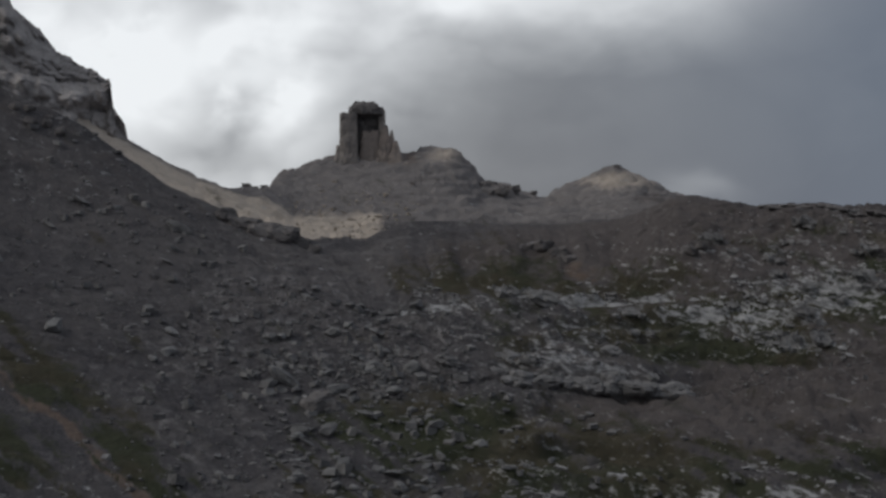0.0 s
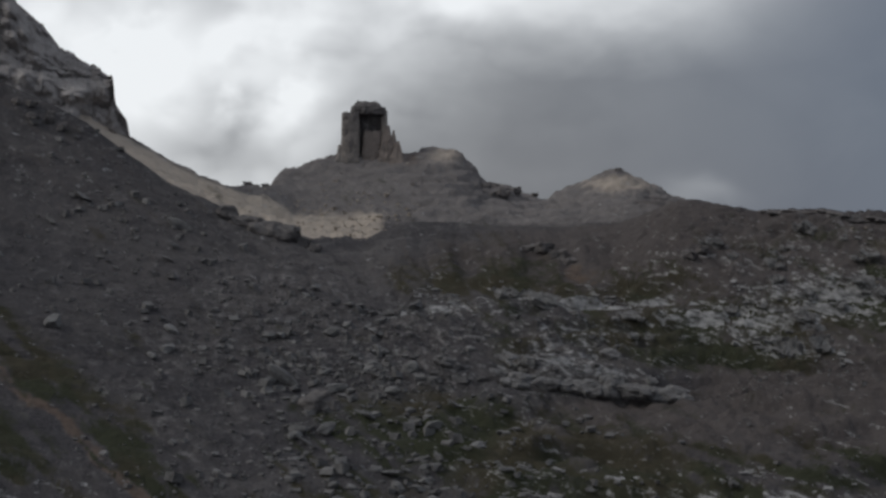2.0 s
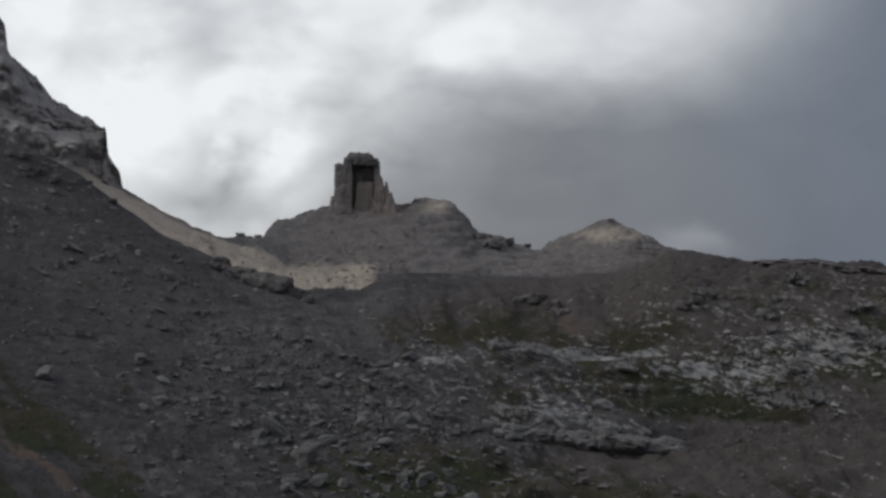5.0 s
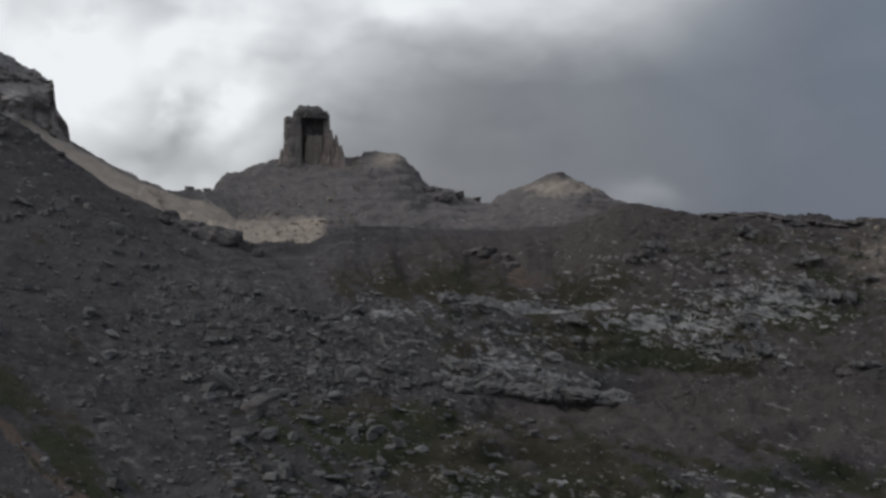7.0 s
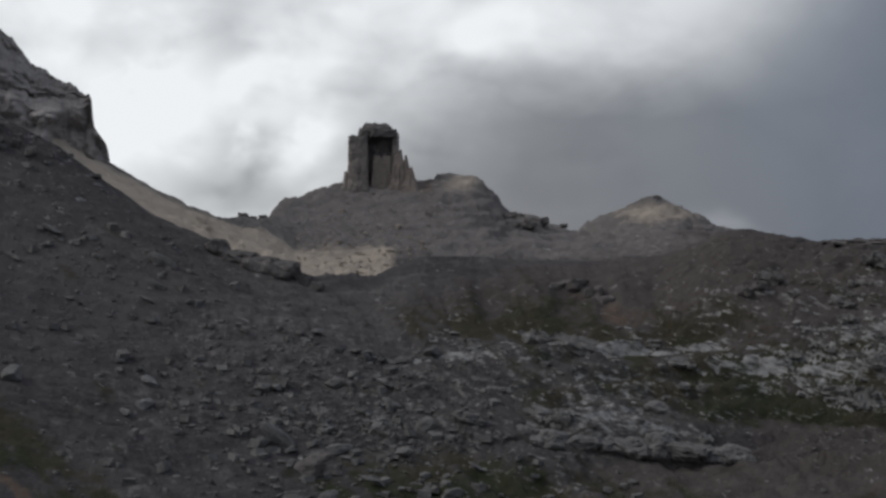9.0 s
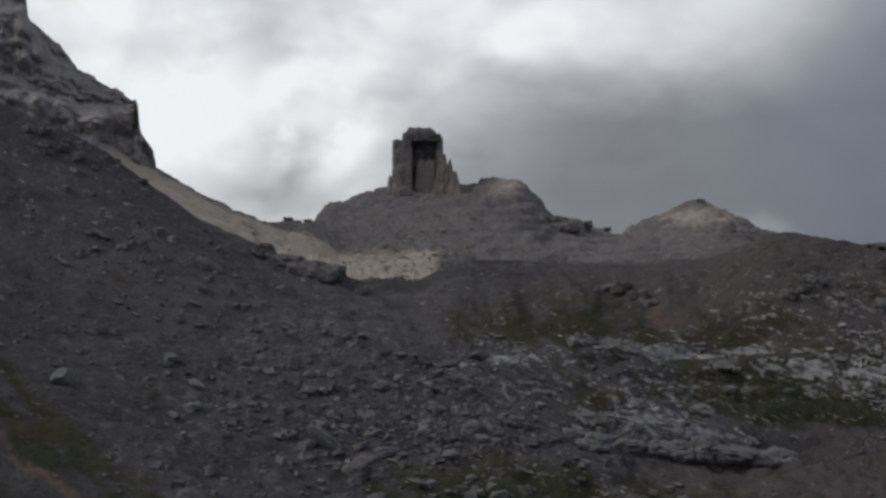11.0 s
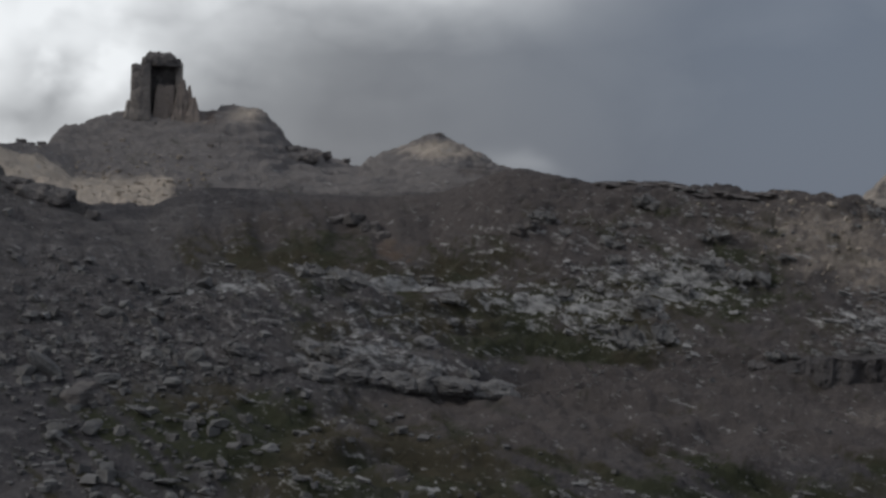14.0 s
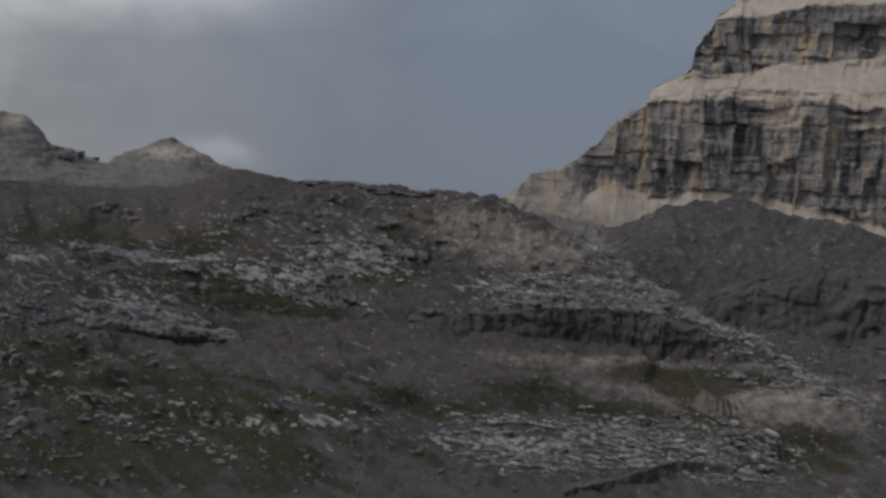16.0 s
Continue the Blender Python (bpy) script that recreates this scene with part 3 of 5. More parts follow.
    # sunlight on the saddle, its band and the eastern knoll, put in as tan
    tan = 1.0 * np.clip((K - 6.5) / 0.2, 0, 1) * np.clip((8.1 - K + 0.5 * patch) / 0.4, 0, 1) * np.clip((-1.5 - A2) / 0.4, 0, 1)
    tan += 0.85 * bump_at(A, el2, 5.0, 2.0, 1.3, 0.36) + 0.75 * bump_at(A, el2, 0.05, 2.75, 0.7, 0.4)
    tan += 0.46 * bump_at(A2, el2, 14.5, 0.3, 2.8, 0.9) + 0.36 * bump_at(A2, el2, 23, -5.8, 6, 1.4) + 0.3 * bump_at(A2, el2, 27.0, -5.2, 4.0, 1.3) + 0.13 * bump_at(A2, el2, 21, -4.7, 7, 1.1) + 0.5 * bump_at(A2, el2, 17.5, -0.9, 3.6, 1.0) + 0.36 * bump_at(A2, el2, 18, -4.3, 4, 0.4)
    strips = fbm(np.stack([A / 1.1, el2 / 0.14, 0 * A], -1), 4, 73, 0.6)
    # far slopes take the pale scree tone that has haze painted in
    far = np.clip((K - 6.9) / 0.9 + 0.7 * patch + 1.5 * strips * np.clip(9.0 - K, 0, 1), 0, 1) * np.clip((K - 6.6) / 0.3, 0, 1) * np.clip((19.4 - A) / 0.6, 0.3, 1)
    earth = 0.9 * np.exp(-((b + 0.3) / 0.42) ** 2) * west * np.clip(0.75 + 1.2 * lumps, 0, 1.1) + 0.95 * bump_at(A2, el2, 3.95, -0.68, 0.45, 0.3) * np.clip(0.7 + 1.8 * lumps, 0.1, 1.1) + 0.55 * bowl * np.clip((A - 3.0 + 2.0 * lumps) / 2.0, 0, 1) * np.clip(0.8 + 1.5 * patch, 0, 1)
    earth += 0.5 * bump_at(A, el2, -1.0, 2.6, 0.8, 0.22) * np.clip((K - 8) / 0.4, 0, 1)
    soil = 0.34 * np.clip((-5 - A) / 2, 0, 1) * np.clip((el2 + 1.2) / 2, 0, 1) + 0.5 * np.clip((A + 0.5) / 4, 0, 1) * np.clip((6.3 - K) / 0.4, 0, 1) + 0.6 * drift + 0.1 * west * np.clip((-1.5 - el2) / 1.5, 0, 1) + 0.5 * bowl + 0.55 * bump_at(A2, el2, 8, 0.3, 4, 0.7) + 0.6 * bump_at(A2, el2, 14, 0.2, 4, 0.8) + 0.45 * bump_at(A2, el2, 13, -4.6, 8, 0.6) + 0.3 * bump_at(A2, el2, 8, -3, 8, 2) + 0.38 * np.clip((A - 19.2) / 0.5, 0, 1) * np.clip((K - 7.6) / 0.3, 0, 1)
    soil = soil + 0.7 * bump_at(A, el2, 5.8, 1.42, 1.0, 0.13) - 0.45 * rubble + 0.7 * strips * np.clip(K - 6.9, 0, 1) * np.clip((19.4 - A) / 0.6, 0, 1)
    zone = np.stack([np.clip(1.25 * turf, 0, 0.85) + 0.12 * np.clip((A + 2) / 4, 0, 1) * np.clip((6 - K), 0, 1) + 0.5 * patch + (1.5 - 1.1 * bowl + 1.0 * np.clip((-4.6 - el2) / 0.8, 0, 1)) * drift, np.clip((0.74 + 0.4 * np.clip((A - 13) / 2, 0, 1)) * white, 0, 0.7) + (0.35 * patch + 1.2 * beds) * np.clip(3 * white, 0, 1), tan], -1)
    stony = np.clip((6.1 - K) / 0.3, 0, 1) * np.clip(0.42 + 1.8 * patch + 0.42 * rubble + 0.6 * bump_at(A, el, -3, -2.6, 4, 2.2) - 0.3 * np.clip((A - 5) / 2, 0, 1) + 0.5 * np.clip((A - 17) / 3, 0, 1) * np.clip((-4 - el2) / 0.6, 0, 1) - 0.3 * bump_at(A, el, 6, -6.5, 6, 1.8), 0, 1.3) * np.clip((A + 9.5 + 1.5 * (-1.0 - el2)) / 4, 0.12, 1) * (1 - 0.8 * bowl) + 0.3 * np.clip((K - 6.6) / 0.3, 0, 1) * np.clip((A - 19.5) / 1.0, 0, 1)
    pale_scree = 0.5 * bump_at(A, el, -4.0, -0.6, 3.6, 1.6) + 0.3 * bump_at(A, el, -10.5, 1.6, 3.0, 1.7) + 0.42 * bump_at(A, el, 22, -5.0, 6.0, 1.1) + 0.14 * np.clip((A + 1) / 2, 0, 1) * np.clip((13 - A) / 3, 0, 1) * np.clip((el2 + 4.2) / 0.8, 0, 1)
    far = far + pale_scree * np.clip((6.0 - K) / 0.2, 0, 1) * np.clip(0.9 + 1.2 * patch, 0.3, 1.3)
    cover = np.stack([earth, soil, far, stony], -1)
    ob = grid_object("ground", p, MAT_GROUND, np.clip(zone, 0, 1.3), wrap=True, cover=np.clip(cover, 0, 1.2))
    tagged(ob, "grey scree and turf slopes of a high mountain bowl", "ground", kind="structure")
    return p[:, : len(fine)], fine, k


GROUND, GROUND_AZ, GROUND_K = build_ground()


def ground_at(az, k):
    """A point of the ground by azimuth and how far up through the ridge lines it lies."""
    j = int(np.clip(round((az - WEDGE0) / 0.04), 0, len(GROUND_AZ) - 1))
    i = int(np.argmin(np.abs(GROUND_K - k)))
    return Vector(GROUND[i, j])


def ground_seen(az, el):
    """The first point of the ground met in a direction, and the row it lies in."""
    j = int(np.clip(round((az - WEDGE0) / 0.04), 0, len(GROUND_AZ) - 1))
    column = GROUND[:, j]
    rise = np.degrees(np.arctan2(column[:, 2], np.hypot(column[:, 0], column[:, 1])))
    ahead = np.where((GROUND_K > -0.5) & (rise >= el))[0]
    i = int(ahead[0]) if len(ahead) else len(column) - 20
    return Vector(column[i]), i


# ---- cliffs built as stepped faces ----
def cliff(name, lines, counts, az0, az1, step, material, label, category, parts, sky=None, rough=1.0, col=3.0, bed=1.2, zone_fn=None, seed=5, block=1.0, lump=1.7, rib=0.0, layer=0.35, ragged=0.5, strata=0.0, tall=1.7, lump_size=2.2, calm=None, treads=None, jag=1.0, knob=0.0, knob_size=2.5, warp=1.0, cover_fn=None):
    """A rock face through level lines: columns and beds stand out of it by blocky steps."""
    az = np.arange(az0, az1 + step / 2, step)
    if sky is not None:
        top = np.interp(az, *np.array(sky).T)
        top = top + 0.28 * jag * fbm(np.stack([az / 0.45, 0 * az, 0 * az], -1), 4, seed, 0.6)
        top = top + 0.2 * jag * cells(np.stack([az / 0.42, 0 * az, 0 * az], -1), seed + 1)
        lines2 = []
        for l in lines:
            r, e = along(l, az)
            lines2.append(list(zip(az, plan_ring(r / UNIT), np.minimum(e, top))))
        lines = lines2
    p, k = sheet_points(lines, counts, az)
    A = np.broadcast_to(az[None, :], p.shape[:2])
    u = np.radians(A) * 250.0
    far_off = np.hypot(p[..., 0], p[..., 1])
    unit = far_off / plan_ring(far_off / UNIT)
    flat = p / unit[..., None]
    z = flat[..., 2]
    w = warp * fbm(flat / 6.0, 3, seed)
    q = np.stack([u / col + 1.2 * w, 0 * u, z / (bed * 9) + 0.5 * w], -1)
    out = block * (1.1 * cells(q, seed) + 0.6 * cells(q * 2.3 + 7, seed + 1)) + 0.12 * cells(np.stack([0 * u + 3, 0 * u, z / bed + 0.5 * w], -1), seed + 2) + layer * fbm(np.stack([u / 9, 0 * u, z / (1.1 * bed)], -1), 3, seed + 7)
    out += lump * fbm(flat / np.array([lump_size, lump_size, 2 * lump_size]), 5, seed + 3, 0.6)
    if knob:
        out += knob * knobs(np.stack([u / knob_size + w, 0 * u, z / (0.75 * knob_size) + w], -1), seed + 21) + 0.5 * knob * knobs(np.stack([u / (0.42 * knob_size), 0 * u + 3, z / (0.34 * knob_size)], -1), seed + 25)
    if rib:
        out += rib * fbm(np.stack([u / 0.9 + w, 0 * u, z / 5.0], -1), 4, seed + 11, 0.6) - rib * 0.8 * np.abs(fbm(np.stack([u / 2.8 + w, 0 * u, z / 9.0], -1), 3, seed + 12))
    if strata:
        out += strata * (cells(np.stack([u / 26 + 0.4 * w, 0 * u, z / tall + 0.35 * w], -1), seed + 13) + 0.5 * cells(np.stack([u / 9 + 0.6 * w, 0 * u, z / (0.42 * tall) + 0.4 * w], -1), seed + 14))
    if treads:
        out *= treads(np.broadcast_to(k[:, None], A.shape))
    if calm:
        out *= np.clip((A - calm[0]) / (calm[1] - calm[0]), 0.14, 1)
    out *= rough * unit
    a = np.radians(A)
    fade = np.minimum(1, np.minimum(np.arange(p.shape[0]), np.arange(p.shape[0])[::-1]) / 4.0)[:, None]
    p[..., 0] -= np.sin(a) * out * fade
    p[..., 1] -= np.cos(a) * out * fade
    p[..., 2] += unit * (ragged * rough * fbm(flat / 1.5, 4, seed + 9) + 0.25 * rough * cells(np.stack([u / (col * 0.4), 0 * u, 0 * u], -1), seed + 4)) * fade
    K = np.broadcast_to(k[:, None], A.shape)
    zone = zone_fn(A, K, p) if zone_fn else np.zeros((*A.shape, 3))
    cover = cover_fn(A, K, p) if cover_fn else np.zeros((*A.shape, 3))
    root = new(name)
    tagged(root, label, category)
    for piece, k0, k1 in parts:
        rows = np.where((k >= k0 - 1e-6) & (k <= k1 + 1e-6))[0]
        ob = grid_object(piece, p[rows], material, zone[rows], cover=cover[rows])
        ob.parent = root
    return root


# great layered mountain
MTN_SKY = [(14.6, 0.2), (15.2, 0.75), (15.88, 1.08), (16.41, 1.56), (17.84, 2.17), (18.71, 2.94), (19.14, 3.45), (20.28, 4.27), (20.3, 4.63), (21.58, 5.4), (21.65, 5.94), (22.15, 6.55), (22.28, 6.94), (22.84, 7.26), (22.88, 7.7), (23.6, 8.3), (24.5, 9), (26, 11), (28, 13), (31, 14.5), (34, 14.5), (37, 12), (44, 3)]
MTN_LOWER = [
    [(14.6, 290.1, -0.6), (19, 285.9, -0.9), (44, 281, -1.5)],
    [(14.6, 294.3, 0.1), (16.4, 293, 0.25), (17.02, 293, 0.35), (17.73, 292.9, 0.72), (18.79, 293, 1.45), (19.3, 294, 1.62), (20.07, 295.7, 1.27), (20.8, 296.4, 1.21), (22.23, 296.4, 1.45), (23.85, 296.4, 1.34), (24.93, 296.4, 1.12), (26, 296.4, 0.93), (27.92, 295.7, 0.44), (44, 290.1, -0.5)],
    [(14.6, 299.2, 2.0), (19.15, 298.5, 3.47), (20.29, 298.5, 4.24), (21, 298.5, 4.3), (22.98, 298.5, 4.46), (24.77, 298.5, 4.43), (27.74, 297.8, 4.17), (44, 292.9, 4)],
]
MTN_UPPER = [
    [(14.6, 309, 3.0), (20.6, 309, 4.8), (21.58, 309, 5.3), (22.04, 309, 5.19), (22.93, 309, 5.26), (23.63, 309, 5.46), (24.16, 309.7, 5.69), (25.22, 309, 5.6), (26.44, 309.7, 5.81), (27.62, 309.7, 5.96), (44, 304.1, 5.5)],
    [(14.6, 311.8, 4.0), (22.27, 311.8, 6.93), (23.73, 311.8, 7.06), (24.61, 311.8, 7.23), (25.31, 311.8, 7.42), (27.54, 311.8, 7.5), (44, 306.9, 7)],
    [(14.6, 320.9, 4.0), (22.9, 320.9, 7.7), (28, 320.9, 8.3), (44, 316.7, 8)],
    [(14.6, 326.5, 4.5), (24, 326.5, 11.5), (28, 326.5, 12), (44, 323.7, 11)],
    [(14.6, 347.5, 5), (28, 347.5, 16), (44, 344.7, 14)],
    [(14.6, 375.5, -1), (44, 375.5, -1)],
]
MTN_LINES = MTN_LOWER + MTN_UPPER


def mtn_treads(K):
    """Smooth on the scree of the terraces, rough on the faces."""
    return 1 - 0.82 * np.clip(np.clip((1.02 - K) / 0.05, 0, 1) + np.clip(1 - np.abs(K - 2.55) / 0.42, 0, 0.5) * 2 + np.clip(1 - np.abs(K - 4.5) / 0.45, 0, 0.5) * 2, 0, 1)


def mtn_zone(A, K, p):
    el = np.degrees(np.arctan2(p[..., 2], np.hypot(p[..., 0], p[..., 1])))
    ragged = 0.5 * fbm(p / UNIT / 3.0, 4, 91, 0.6)
    apron = np.clip((np.interp(A, (16.4, 17.02, 17.73, 18.79, 19.3, 20.07, 21.2, 23), (0.1, 0.36, 0.76, 1.5, 1.72, 1.42, 1.3, 1.1)) + 0.5 * ragged - el) / 0.14, 0, 1) * np.clip((22.4 - A) / 0.6, 0, 1) * np.clip(0.85 + 0.9 * fbm(np.stack([(A + 0.9 * el) / 0.5, 0 * A, (el - 0.6 * A) / 2.2], -1), 3, 94), 0, 1)
    shelf = np.clip((K - 2.0 + 0.25 * ragged) / 0.1, 0, 1) * np.clip((3.0 - K) / 0.06, 0, 1) + np.clip((1.04 - K) / 0.04, 0, 1) * np.clip((A - 19.0) / 0.4, 0, 1) + np.clip((K - 4.0) / 0.1, 0, 1) * np.clip((5.05 - K) / 0.1, 0, 1)
    shelf = np.clip(1.15 * shelf + 0.5 * ragged, 0, 1) * np.clip((A - 19.6) / 0.5, 0, 1)
    # pale broken beds high on the lower cliff
    beds = np.clip((K - 1.45) / 0.3, 0, 1) * np.clip((2.05 - K) / 0.1, 0, 1) * np.clip((A - 22.4) / 1.6, 0, 1) * np.clip(0.35 + 2.2 * fbm(np.stack([A / 1.3, 0 * A, el / 0.16], -1), 4, 93, 0.6), 0, 0.8)
    shelf = np.maximum(shelf, beds)
    slope = np.clip((18.9 - A) / 0.8, 0, 1) * (0.5 + 0.6 * ragged)
    return np.stack([0 * A, 0 * A, 0.95 * np.maximum(np.maximum(0.82 * apron, shelf), slope)], -1)


def mtn_cover(A, K, p):
    """Brown rubble on the lower shoulder of the mountain."""
    return np.stack([0 * A, 0.36 * np.clip((19.4 - A) / 0.8, 0, 1) + 0.2 * fbm(p / UNIT / 4.0, 3, 92), 0 * A], -1)


cliff("layered_mountain", MTN_LINES, [14, 120, 40, 80, 16, 20, 10, 4], 14.6, 44, 0.04, MAT_MOUNTAIN, "huge grey and ochre dolomite mountain with stepped cliffs", "mountain", (("talus", 0, 1), ("lower_cliff", 1, 2), ("scree_terrace", 2, 3), ("upper_cliff", 3, 4), ("upper_terrace", 4, 5), ("summit", 5, 8)), sky=MTN_SKY, rough=1.5, col=4.2, bed=0.7, lump=1.0, rib=0.8, block=1.6, strata=0.14, layer=0.1, jag=0.6, warp=0.35, calm=(17.6, 19.6), treads=mtn_treads, zone_fn=mtn_zone, cover_fn=mtn_cover)

# crag on the shoulder of the scree slope
CRAG_SKY = [(-18, 11), (-13, 8.4), (-12.3, 7.6), (-12.2, 6.85), (-11.43, 6.15), (-11.03, 5.6), (-9.45, 4.72), (-9.38, 3.95), (-9.04, 3.5), (-8.95, 3.05)]
CRAG_LOWER = [
    [(-18, 225, 4.9), (-12.6, 223, 3.75), (-11.6, 223, 3.3), (-10.7, 225, 3.05), (-10, 234.1, 3.4), (-8.95, 236.2, 2.9)],
    [(-18, 227.8, 6.5), (-12.6, 227.8, 5.0), (-11.5, 228.5, 4.65), (-10.6, 230.5, 4.35), (-10, 234.8, 4.4), (-9.5, 236.5, 4.5), (-8.95, 236.5, 4.0)],
    [(-18, 232.3, 7.0), (-12.6, 231.6, 5.4), (-11.5, 233, 4.9), (-10.6, 236, 4.7), (-8.95, 238.2, 4.6)],
]
CRAG_UPPER = [
    [(-18, 233.7, 8.6), (-12.3, 233.5, 6.5), (-11.8, 234, 5.7), (-11.3, 240, 5.3), (-10.6, 242, 5.0), (-9, 241, 5.0)],
    [(-18, 239.3, 9.2), (-12.3, 238.5, 7.1), (-11.3, 246, 5.8), (-10.6, 247, 5.5), (-9, 244, 5.4)],
    [(-18, 240.4, 11), (-12.3, 241, 8.5), (-11.3, 250, 7), (-9, 248, 7)],
    [(-18, 250.9, 11.4), (-9, 254, 8)],
    [(-18, 270.5, 5), (-9, 262, 2)],
]
CRAG_LINES = CRAG_LOWER + CRAG_UPPER
cliff("shoulder_crag", CRAG_LINES, [44, 12, 44, 14, 36, 8, 6], -18, -8.95, 0.04, MAT_CRAG, "dark brown stepped crag above the scree slope", "cliff", (("lower_wall", 0, 1), ("ledge", 1, 2), ("middle_wall", 2, 3), ("ledge", 3, 4), ("upper_wall", 4, 7)), sky=CRAG_SKY, rough=1.25, col=2.6, bed=1.4, seed=31, block=0.9, layer=0.3, lump=1.6, lump_size=3.0, strata=0.5, tall=2.0, jag=0.25, knob=1.9, knob_size=2.6, ragged=0.3, treads=lambda K: 1 - 0.6 * np.clip(1.6 - 3 * np.abs(K - 1.5), 0, 1) - 0.6 * np.clip(1.6 - 3 * np.abs(K - 3.5), 0, 1))

# overhanging band under the eastern brow
BAND = [
    [(12.8, 152.9, -3.5), (14.4, 149.6, -4.1), (18, 147.8, -4.3), (20, 147.2, -4.4), (22.4, 142.2, -4.9), (23.6, 139.8, -4.2)],
    [(12.8, 152.8, -3.35), (14.4, 149.0, -3.4), (18, 146.6, -3.25), (20, 145.8, -3.3), (22.4, 140.9, -3.75), (23.6, 139.0, -3.6)],
    [(12.8, 152.6, -3.25), (14.7, 149.0, -3.0), (16.2, 147.2, -2.84), (17.7, 146.2, -2.6), (19.2, 145.6, -2.6), (20.5, 145, -2.6), (21.8, 140.8, -3.0), (23.6, 138.4, -3.4)],
    [(12.8, 156, -3.1), (16, 153.5, -2.72), (20.5, 152, -2.62), (22, 147, -2.92), (23.6, 142, -3.5)],
    [(12.8, 158, -3.4), (20.5, 155, -3.2), (23.6, 144, -4)],
]
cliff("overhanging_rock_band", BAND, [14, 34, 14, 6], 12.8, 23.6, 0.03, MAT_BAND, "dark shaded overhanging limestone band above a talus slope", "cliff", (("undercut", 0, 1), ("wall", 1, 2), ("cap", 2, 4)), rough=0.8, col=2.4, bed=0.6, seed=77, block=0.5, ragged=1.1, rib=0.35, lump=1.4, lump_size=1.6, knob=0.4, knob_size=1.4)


# low dark step under the slabs of the foreground
LOW_STEP = [
    [(18.4, 100.7, -9.3), (20.9, 104, -8.8), (22.2, 107.6, -8.25), (24.2, 108, -8.2), (25.8, 113.5, -7.4)],
    [(18.4, 100.8, -8.95), (20.9, 104.1, -8.22), (22.2, 107.7, -7.68), (24.2, 108.1, -7.74), (25.8, 113.6, -7.06)],
    [(18.4, 104, -8.75), (20.9, 108, -8.1), (22.2, 111.5, -7.6), (24.2, 112, -7.62), (25.8, 117, -7.0)],
    [(18.4, 107, -9.3), (20.9, 111, -8.7), (22.2, 114.5, -8.2), (24.2, 115, -8.2), (25.8, 120, -7.6)],
]
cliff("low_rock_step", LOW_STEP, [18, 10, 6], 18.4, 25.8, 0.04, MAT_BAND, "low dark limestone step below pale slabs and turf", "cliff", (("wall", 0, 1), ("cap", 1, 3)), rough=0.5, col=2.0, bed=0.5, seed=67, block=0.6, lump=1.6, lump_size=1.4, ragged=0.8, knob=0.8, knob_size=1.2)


# band low on the dark rounded hill, its shade put into the rock colour
HILL_BAND = [
    [(21.6, 219, -4.0), (23, 218, -3.3), (24.7, 217, -3.3), (28.4, 216, -3.3), (31, 215, -3.6)],
    [(21.6, 223, -2.6), (22.6, 223, -2.15), (23.4, 222, -1.85), (25.2, 222.5, -1.5), (26.65, 222, -1.25), (28.2, 222, -1.25), (31, 222, -1.6)],
    [(21.6, 231, -2.2), (22.6, 231, -1.7), (24.7, 230, -1.0), (26, 230, -0.8), (28.4, 230, -0.8), (31, 230, -1.2)],
    [(21.6, 238, -2.5), (24.7, 238, -1.5), (28.4, 238, -1.3), (31, 238, -1.6)],
]
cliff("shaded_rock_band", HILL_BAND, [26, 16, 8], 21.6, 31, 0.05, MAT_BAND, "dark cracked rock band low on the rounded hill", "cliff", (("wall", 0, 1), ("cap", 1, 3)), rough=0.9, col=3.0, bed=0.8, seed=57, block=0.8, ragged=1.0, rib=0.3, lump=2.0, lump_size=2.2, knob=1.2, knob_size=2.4)


